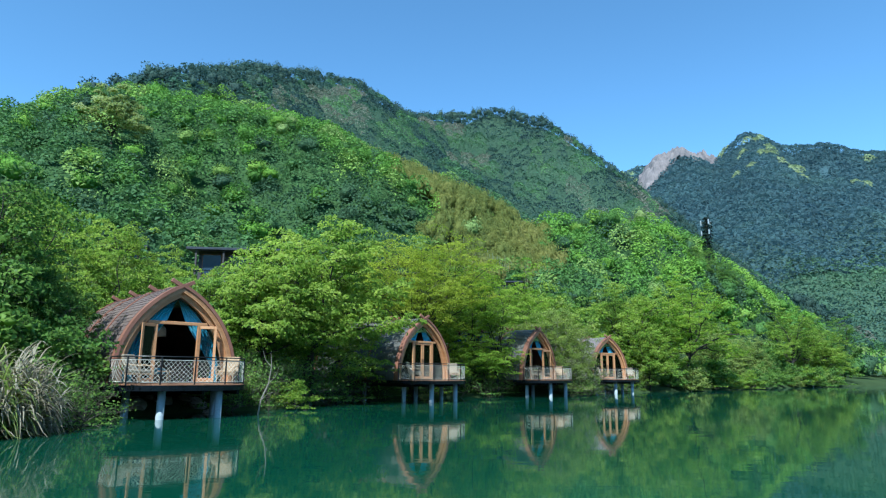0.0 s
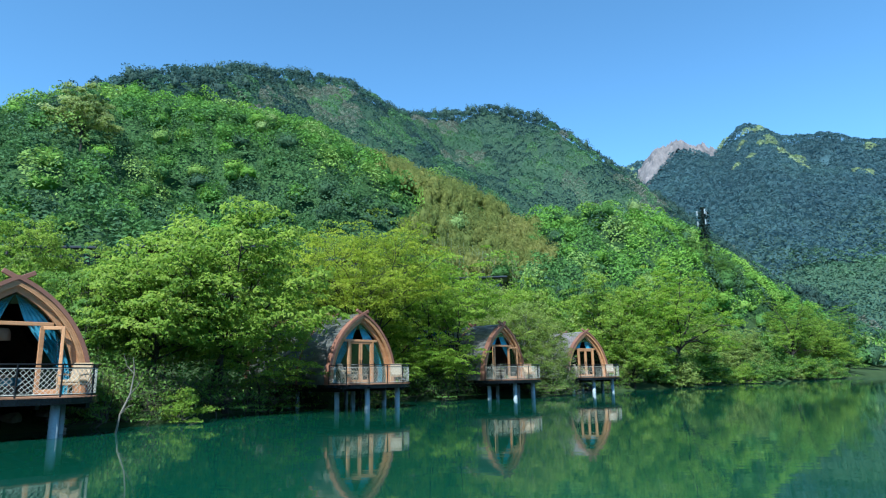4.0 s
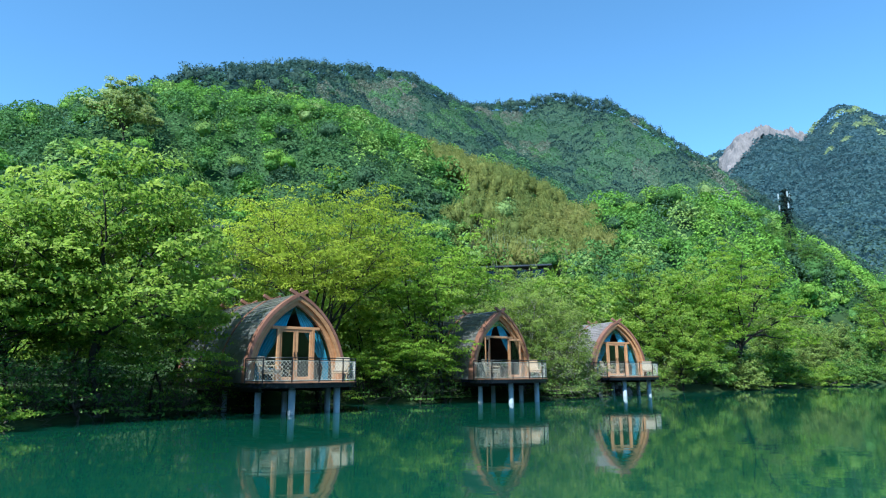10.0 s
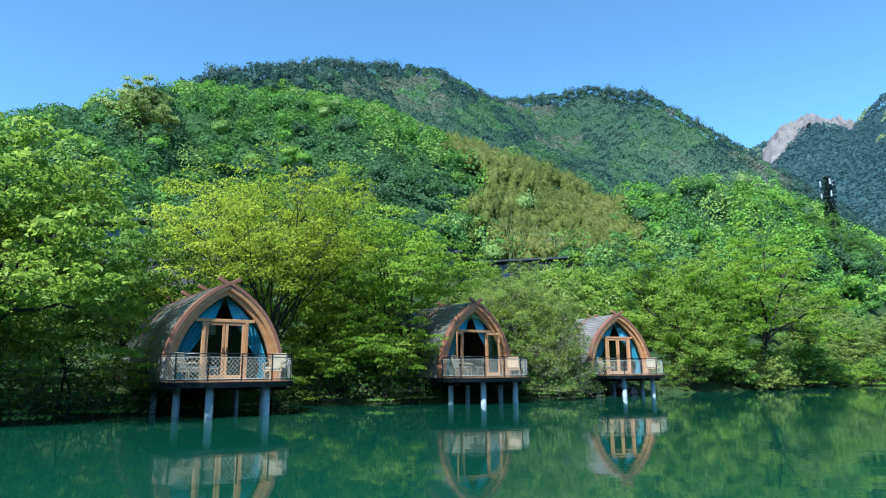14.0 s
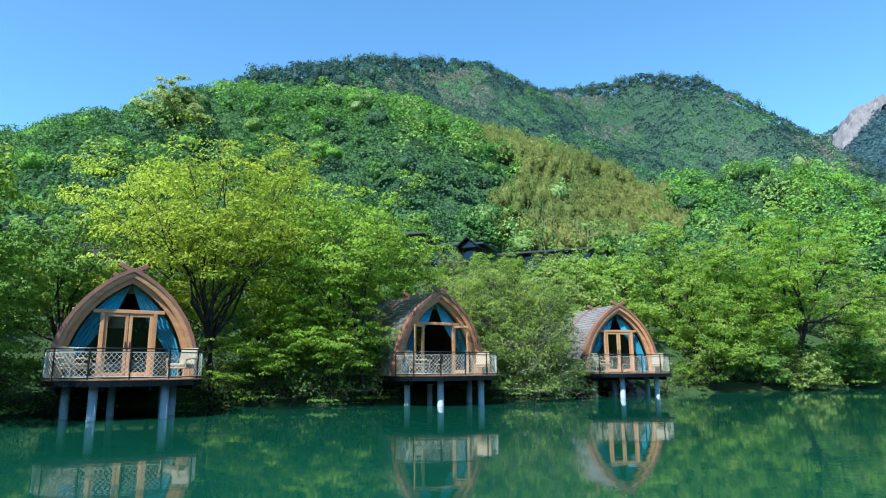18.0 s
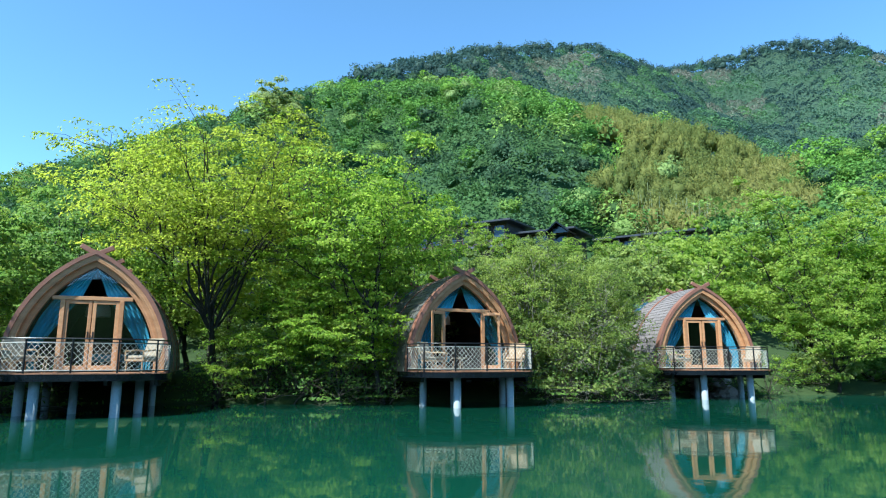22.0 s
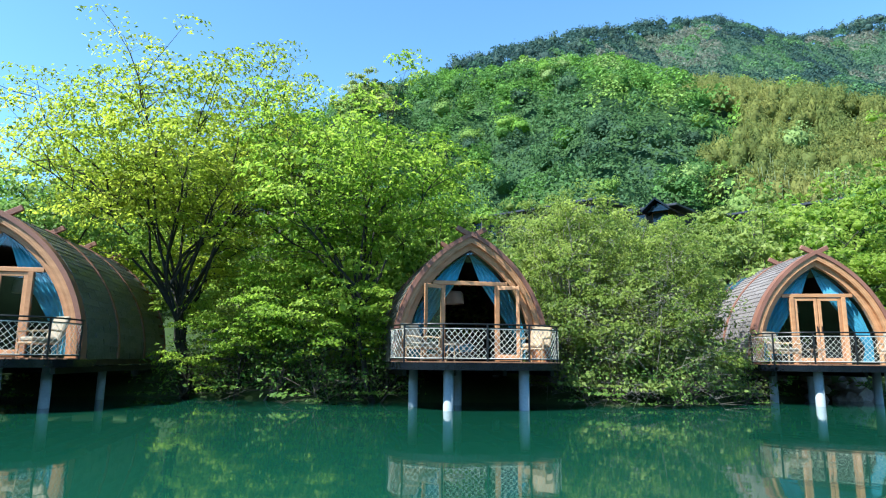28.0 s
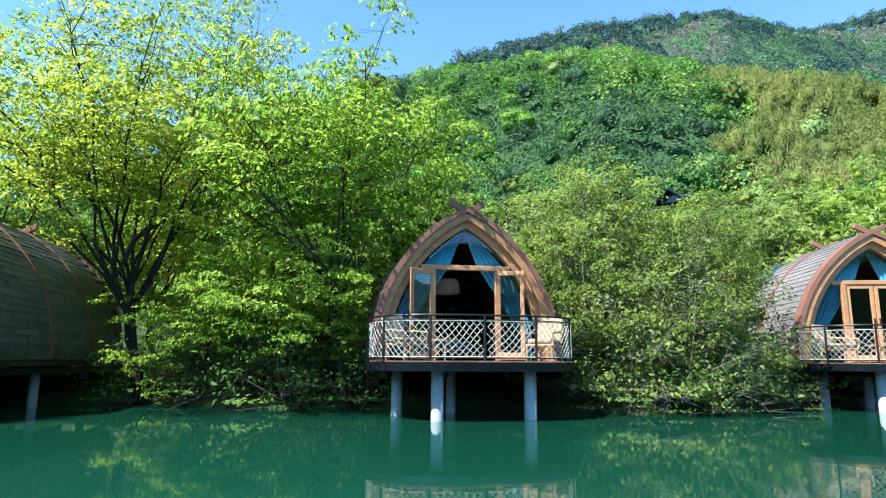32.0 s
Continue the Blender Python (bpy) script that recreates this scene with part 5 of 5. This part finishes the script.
# the wood behind: copies of a few trees
kinds = []
for k, (mt, lb) in enumerate(((L_FRESH, "fresh green tree in the wood behind the cabins"), (L_DEEP, "deep green tree in the wood behind the cabins"), (L_PALE, "pale green tree in the wood behind the cabins"), (L_FRESH, "fresh green tree in the wood behind the cabins"), (L_YEL, "yellow-green tree in the wood behind the cabins"))):
    spec = grow(30 + k, 7.4, 3.3, 0.14, 10, 4, 3, 36, 0.275, 0.7, 0.62, (0, 0), (0, 76), segs=(3, 2), sides=3, far=True, twigs=0)
    kinds.append(make_tree(spec, BARK, mt, pose(-60 - 8 * k, 60 + 4 * k, ground_z(-60 - 8 * k, 60 + 4 * k)), lb, group="trees of the wood"))


def free(x, y, r):
    for px, py, turn in PODS:
        c, s = math.cos(radians(turn)), math.sin(radians(turn))
        lx, ly = c * (x - px) + s * (y - py), -s * (x - px) + c * (y - py)
        if abs(lx) < 2.3 + r and -3.5 - r < ly < 7.4 + r:
            return False
    for hx, hy, turn, ln, dp, hz in HOUSES:
        c, s = math.cos(radians(turn)), math.sin(radians(turn))
        lx, ly = c * (x - hx) + s * (y - hy), -s * (x - hx) + c * (y - hy)
        if abs(lx) < ln / 2 + 0.8 and abs(ly) < dp / 2 + 0.8:
            return False
    return True


rnd = random.Random(7)
gx, gy = scatter(np.random.default_rng(9), -60, 80, -5, 112, 6.3)
gd = shore_distance(gx, gy)
for x, y, d in zip(gx, gy, gd):
    if not 3.2 < d < 27 or not free(x, y, 1.2) or x + y < -20:
        continue
    big = 0.62 + 0.25 * rnd.random() if d < 16 else 0.8 + 0.3 * rnd.random()
    if -13 < x < 8 and y > 46 or -34 < x < -14 and 36 < y < 50:
        big *= 0.58
    pick = rnd.choices(range(5), (4, 3, 3, 3, 1) if d < 11 else (4, 2, 2, 4, 1))[0]
    # only deep green near this bank, put in for the shade under the boughs
    if x < -8 and y < 34 and d < 9:
        pick = 1
    # extra deep green imitates the shaded gaps between the round shore trees
    if x > 9:
        pick = 1 if rnd.random() < 0.5 else rnd.choice((0, 2, 3))
        big *= 0.85
    copy_thing(kinds[pick], stand(x, y, rnd.uniform(0, 360), 1.0)).scale = (big, big, big * rnd.uniform(0.9, 1.15))

for x, y, k, big in ((-27.0, 45.0, 0, 0.6), (-24.6, 44.6, 3, 0.55), (-22.2, 44.4, 0, 0.64), (-19.9, 44.6, 2, 0.64), (-17.6, 44.2, 3, 0.66), (-15.4, 44.6, 0, 0.64), (-6.5, 52.5, 0, 0.52), (-3.4, 53.2, 2, 0.5), (-0.6, 53.4, 0, 0.5), (2.0, 55.0, 3, 0.6), (4.6, 55.6, 2, 0.85), (6.6, 58.5, 0, 0.95), (7.4, 53.4, 2, 0.92), (9.6, 55.6, 0, 1.0), (6.0, 51.6, 2, 0.8), (4.0, 61.5, 3, 0.8), (6.3, 63.5, 0, 1.05), (8.0, 66.5, 3, 1.15), (5.2, 69, 2, 0.85), (10.0, 69, 1, 1.2), (-9.5, 55.5, 0, 0.6), (-13.5, 78.5, 0, 0.62), (-10.4, 78.0, 3, 0.6), (-7.2, 78.4, 2, 0.58), (-4.2, 79.5, 0, 0.62), (-17.0, 78.0, 2, 0.6), (-0.8, 82.5, 0, 0.62), (2.6, 83.2, 2, 0.66), (6.0, 83.0, 0, 0.72), (-4.6, 40.6, 0, 0.85), (-2.2, 42.6, 0, 0.9), (-7.6, 41.8, 0, 0.85), (0.4, 44.4, 2, 0.78), (-6.2, 45.0, 0, 0.9)):
    copy_thing(kinds[k], stand(x, y, 50 * x)).scale = (big, big, big)
rng = np.random.default_rng(31)
gx, gy = scatter(rng, -60, 40, 56, 88, 5.8)
gd = shore_distance(gx, gy)
for x, y, d in zip(gx, gy, gd):
    if d < 22 or x < -34 or not free(x, y, 1.0) or ground_z(x, y) > 13.5:
        continue
    big = rnd.uniform(0.62, 0.85) * (0.5 if -34 < x < 9 else 1)
    copy_thing(kinds[rnd.choices(range(4), (4, 2, 2, 3))[0]], stand(x, y, rnd.uniform(0, 360))).scale = (big, big, big * rnd.uniform(0.9, 1.15))

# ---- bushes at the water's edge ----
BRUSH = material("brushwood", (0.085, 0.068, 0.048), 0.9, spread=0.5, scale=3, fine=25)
bush_kinds = []
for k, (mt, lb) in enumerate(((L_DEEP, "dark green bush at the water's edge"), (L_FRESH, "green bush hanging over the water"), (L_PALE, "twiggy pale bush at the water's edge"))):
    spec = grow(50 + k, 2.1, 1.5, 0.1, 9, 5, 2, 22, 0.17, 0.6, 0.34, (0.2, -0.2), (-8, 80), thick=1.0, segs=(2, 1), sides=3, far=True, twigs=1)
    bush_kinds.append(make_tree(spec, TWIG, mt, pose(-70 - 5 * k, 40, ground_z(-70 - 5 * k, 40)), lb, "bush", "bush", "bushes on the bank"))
# deep green leaves give the bank its shade by colour
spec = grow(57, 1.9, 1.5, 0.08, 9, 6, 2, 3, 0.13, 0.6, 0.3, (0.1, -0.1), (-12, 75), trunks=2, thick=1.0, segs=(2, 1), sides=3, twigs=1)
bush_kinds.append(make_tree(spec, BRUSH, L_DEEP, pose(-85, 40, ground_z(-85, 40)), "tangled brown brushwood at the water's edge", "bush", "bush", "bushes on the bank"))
tangle = grow(58, 3.4, 1.9, 0.08, 10, 6, 3, 5, 0.12, 0.6, 0.3, (0, -0.1), (-15, 80), trunks=2, thick=0.5, segs=(3, 2), sides=3, twigs=3)
for x, y, turn, big in ((5.0, 41.8, 0, 1.0), (6.3, 42.6, 90, 1.05), (7.2, 43.9, 200, 0.95), (4.0, 41.6, 300, 0.8)):
    make_tree(tangle, TWIG, L_PALE, stand(x, y, turn, big), "tangle of grey vines hanging over the bank", "bush", "bush")
along = walk_line([p for p in SHORE if -20 < p[0] < 70], 1.15)
for k, p in enumerate(along):
    x, y = p.x + rnd.uniform(-0.9, 0.5), p.y + rnd.uniform(-0.2, 0.9)
    if not free(x, y, -0.2) or rnd.random() < (0.5 if p.y < 35 else 0.12):
        continue
    s = rnd.uniform(0.5, 1.05) * (1.0 if p.y < 52 else 1.5)
    pick = rnd.choices(range(4), (0, 0, 1, 9) if p.y < 52 else (5, 2, 2, 0))[0]
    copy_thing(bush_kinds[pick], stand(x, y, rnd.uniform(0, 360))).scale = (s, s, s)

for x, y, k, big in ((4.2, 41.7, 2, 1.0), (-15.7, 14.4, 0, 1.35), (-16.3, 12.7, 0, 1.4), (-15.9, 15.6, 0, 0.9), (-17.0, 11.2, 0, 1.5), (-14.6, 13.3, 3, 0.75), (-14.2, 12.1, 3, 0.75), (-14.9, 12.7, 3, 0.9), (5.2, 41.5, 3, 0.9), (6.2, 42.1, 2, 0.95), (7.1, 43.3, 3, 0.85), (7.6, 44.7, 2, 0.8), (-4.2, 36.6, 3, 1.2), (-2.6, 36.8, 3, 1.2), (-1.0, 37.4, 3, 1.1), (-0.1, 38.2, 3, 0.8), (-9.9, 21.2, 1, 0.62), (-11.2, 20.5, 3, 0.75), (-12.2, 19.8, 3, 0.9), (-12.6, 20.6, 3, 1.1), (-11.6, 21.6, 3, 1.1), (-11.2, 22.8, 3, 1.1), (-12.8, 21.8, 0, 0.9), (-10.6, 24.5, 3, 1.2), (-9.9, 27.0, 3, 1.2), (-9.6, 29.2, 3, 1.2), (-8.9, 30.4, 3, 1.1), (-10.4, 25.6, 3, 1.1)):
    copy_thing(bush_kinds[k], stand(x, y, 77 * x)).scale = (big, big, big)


# ---- bare sapling beside the first deck ----
sap = empty("sapling", pose(-10.55, 17.6, 0), "thin bare pale sapling leaning at the water's edge", "sapling")
part("trunk", tube(bmesh.new(), [(0, 0, -0.4), (0.1, 0.05, 0.5), (0.34, 0.1, 1.1), (0.42, 0.1, 1.75), (0.38, 0.05, 2.2)], [0.035, 0.03, 0.024, 0.016, 0.008]), TWIG, sap)
for a, b, c in (((0.34, 0.1, 1.1), (0.6, 0.0, 1.35), (0.75, -0.05, 1.75)), ((0.42, 0.1, 1.7), (0.2, 0.05, 1.95), (0.1, 0.0, 2.3)), ((0.1, 0.05, 0.5), (0.4, -0.1, 0.75), (0.6, -0.2, 0.8))):
    part("branch", tube(bmesh.new(), [a, b, c], [0.014, 0.01, 0.005]), TWIG, sap)


# ---- reeds ----
def reeds(name, n, cx, cy, rx, ry, tall, mat, label, seed):
    """A mound of long blades that spring from stems at all heights and arch over outwards."""
    rng = np.random.default_rng(seed)
    a, q = rng.uniform(0, 6.28, n), np.sqrt(rng.uniform(0, 1, n))
    x, y = cx + rx * q * np.cos(a), cy + ry * q * np.sin(a)
    dome = tall * np.sqrt(np.maximum(0.04, 1 - (0.95 * q) ** 2)) * (0.8 + 0.22 * waves(x * 9, y * 9, 9, seed))
    z = np.maximum(height(x, y), -0.05) + dome * rng.uniform(0, 0.92, n) ** 0.8
    az = a + rng.normal(size=n) * 0.9
    long, lift, fall = rng.uniform(0.35, 1.05, n), rng.uniform(0.5, 1.7, n), rng.uniform(0.5, 1.6, n)
    V = []
    for k in range(6):
        t = k / 5
        out = long * (0.75 * t + 0.1 * t * t)
        px, py, pz = x + np.cos(az) * out, y + np.sin(az) * out, z + long * (lift * t - fall * t**2.2)
        w = 0.021 * (0.55 + 1.6 * t * (1 - t)) * (1 - t) ** 0.3 + 0.002
        V.append(np.stack([np.stack([px - np.sin(az) * w, py + np.cos(az) * w, pz], 1), np.stack([px + np.sin(az) * w, py - np.cos(az) * w, pz - 0.3 * w], 1)], 1))
    V = np.stack(V, 1).reshape(-1, 3)
    V[:, 2] = np.maximum(V[:, 2], 0.01)
    f = np.array([[2 * k, 2 * k + 1, 2 * k + 3, 2 * k + 2] for k in range(5)])
    F = (f[None] + (np.arange(n) * 12)[:, None, None]).reshape(-1, 4)
    return tagged(new(name, mesh_of(name, V, F, mat, np.repeat(rng.uniform(0, 1, n), 12))), label, "reeds", kind="stuff")


reeds("dry_reeds", 1700, -14.45, 9.7, 0.9, 1.5, 2.25, DRY, "dry straw-coloured reeds at the water's edge", 1)
reeds("green_reeds", 1500, -14.75, 9.4, 1.0, 1.7, 1.95, L_PALE, "green reed leaves among the dry stems", 2)


# ---- rocks under the decks ----
def rock(x, y, z, r, seed):
    bm = bmesh.new()
    bmesh.ops.create_icosphere(bm, subdivisions=2, radius=r)
    for v in bm.verts:
        k = noise.noise(v.co * 1.7 / r + Vector((seed, 0, 0)))
        v.co *= 1 + 0.45 * k
        v.co.z *= 0.65
    me = bpy.data.meshes.new("rock")
    bm.to_mesh(me)
    bm.free()
    me.materials.append(ROCK)
    ob = new("rock", me)
    ob.matrix_world = pose(x, y, z, 0, 0, seed * 40)
    return tagged(ob, "pale weathered rock at the water's edge", "rock", "rocks on the bank")


for k, (px, py, turn) in enumerate(PODS):
    m = pose(px, py, 0, 0, 0, turn)
    for j in range((8, 0, 0, 7)[k]):
        p = m @ Vector((rnd.uniform(-1.0, 2.4), rnd.uniform(0.9, 3.2), 0))
        rock(p.x, p.y, max(0.02, ground_z(p.x, p.y)), rnd.uniform(0.16, 0.42), j + 10 * k)
    for j in range((0, 0, 0, 6)[k]):
        p = m @ Vector((0.4 + 0.42 * j, 1.6 + 0.9 * (j % 3), 0))
        rock(p.x, p.y, max(0.05, ground_z(p.x, p.y)), 0.38 + 0.05 * (j % 4), j + 50)


# ---- houses on the slope ----
HPANE = material("dark_window", (0.03, 0.05, 0.075), 0.12, spread=0.2, scale=1)

def house(x, y, turn, length, depth, wall_h, label, floor_z):
    m = pose(x, y, floor_z, 0, 0, turn)
    th = empty("house", m, label, "house", "houses on the slope")
    part("plinth", box(bmesh.new(), -length / 2 - 0.3, -depth / 2 - 0.9, -3.5, length / 2 + 0.3, depth / 2, -0.02, None, 0.02), HWALL, th, "dark terrace wall")
    part("wall", box(bmesh.new(), -length / 2, -depth / 2, 0, length / 2, depth / 2, wall_h, None, 0.02), HWALL, th)
    rf = bmesh.new()
    box(rf, -length / 2 - 0.8, -depth / 2 - 1.0, wall_h + 0.02, length / 2 + 0.8, depth / 2 + 0.6, wall_h + 0.24, pose(0, 0, 0, 2.5), 0.03)
    part("roof", rf, ROOF, th, "dark flat overhanging roof")
    n = max(3, int(length / 1.9))
    for k in range(n):
        cx = -length / 2 + (k + 0.5) * length / n
        w = length / n * 0.36
        win = part("window", box(bmesh.new(), cx - w, -depth / 2 - 0.06, 0.5, cx + w, -depth / 2 - 0.003, wall_h - 0.35, None, 0.01), WOOD2, th, "brown timber window frame")
        part("pane", box(bmesh.new(), cx - w + 0.07, -depth / 2 - 0.075, 0.57, cx + w - 0.07, -depth / 2 - 0.062, wall_h - 0.42), HPANE, win, "pane reflecting the sky")
        part("post", box(bmesh.new(), cx - length / n / 2 - 0.07, -depth / 2 - 0.9, 0, cx - length / n / 2 + 0.07, -depth / 2 - 0.76, wall_h), HWALL, th)
    part("balcony_rail", box(bmesh.new(), -length / 2 - 0.2, -depth / 2 - 0.95, 0.75, length / 2 + 0.2, -depth / 2 - 0.9, 0.83), EDGE, th)
    part("balcony_edge", box(bmesh.new(), -length / 2 - 0.4, -depth / 2 - 1.1, -0.25, length / 2 + 0.4, -depth / 2 - 0.9, -0.03), METALBLUE, th, "pale blue-grey terrace edge")
    return th


for spot, text in zip(HOUSES, ("dark flat-roofed timber house above the trees", "long dark timber house with a pale terrace edge", "dark timber house with a stepped flat roof", "dark timber house half hidden by trees", "low dark timber wing with a gabled porch")):
    th = house(*spot[:5], 2.7, text, spot[5])
    if spot[3] < 6.8:
        px = spot[3] / 2 - 0.9
        for sx in (-1, 1):
            part("porch_roof", box(bmesh.new(), -0.06, -2.4, -0.07, 1.75, 1.0, 0.07, pose(px, -spot[4] / 2 + 0.4, 3.25) @ Matrix.Diagonal((sx, 1, 1, 1)) @ pose(0, 0, 0, 0, 40, 0), 0.01), EDGE, th, "gabled porch roof with a pale edge")
        part("porch_gable", plate(bmesh.new(), [(px - 1.0, 2.2), (px + 1.0, 2.2), (px, 3.0)], -spot[4] / 2 - 1.2, -spot[4] / 2 - 1.14), HPANE, th, "dark glazed gable of the porch")

# ---- mast dressed as a pine ----
NEEDLE = foliage("pine_needles", (0.006, 0.016, 0.012), (0.010, 0.026, 0.018), (0.016, 0.04, 0.026), 0.1, 0.3)
mast_top = 40.2 - ground_z(62, 146)
mast = empty("pine_mast", pose(62, 146, ground_z(62, 146)), "dark green mast disguised as a pine tree", "mast")
part("trunk", tube(bmesh.new(), [(0, 0, 0), (0, 0, mast_top)], [0.35, 0.2], 8), BARK, mast)
rng = np.random.default_rng(12)
c, nr = [], []
for k in range(900):
    z = mast_top - rng.uniform(0, 10)
    a, r = rng.uniform(0, 6.28), rng.uniform(0.2, 1.0) * (1.3 if z < mast_top - 1 else 0.7)
    c.append((r * math.cos(a), r * math.sin(a), z - 0.25 * r + 0.25 * round(z % 1)))
    nr.append((math.cos(a) * 0.3, math.sin(a) * 0.3, 1))
lv, lf = leaf_faces(rng, np.array(c), np.array(nr) + rng.normal(size=(900, 3)) * 0.4, rng.uniform(0.5, 0.9, 900), 0.4)
part("needles", mesh_of("needles", lv, lf, NEEDLE), NEEDLE, mast)
for z in (mast_top - 4.0, mast_top - 1.4):
    for k in range(3):
        a = k * 2.09 + 0.5
        part("antenna", box(bmesh.new(), -0.13, -0.1, z - 0.6, 0.13, 0.1, z + 0.6, pose(1.3 * math.cos(a), 1.3 * math.sin(a), 0)), PILE, mast, "pale antenna panel")
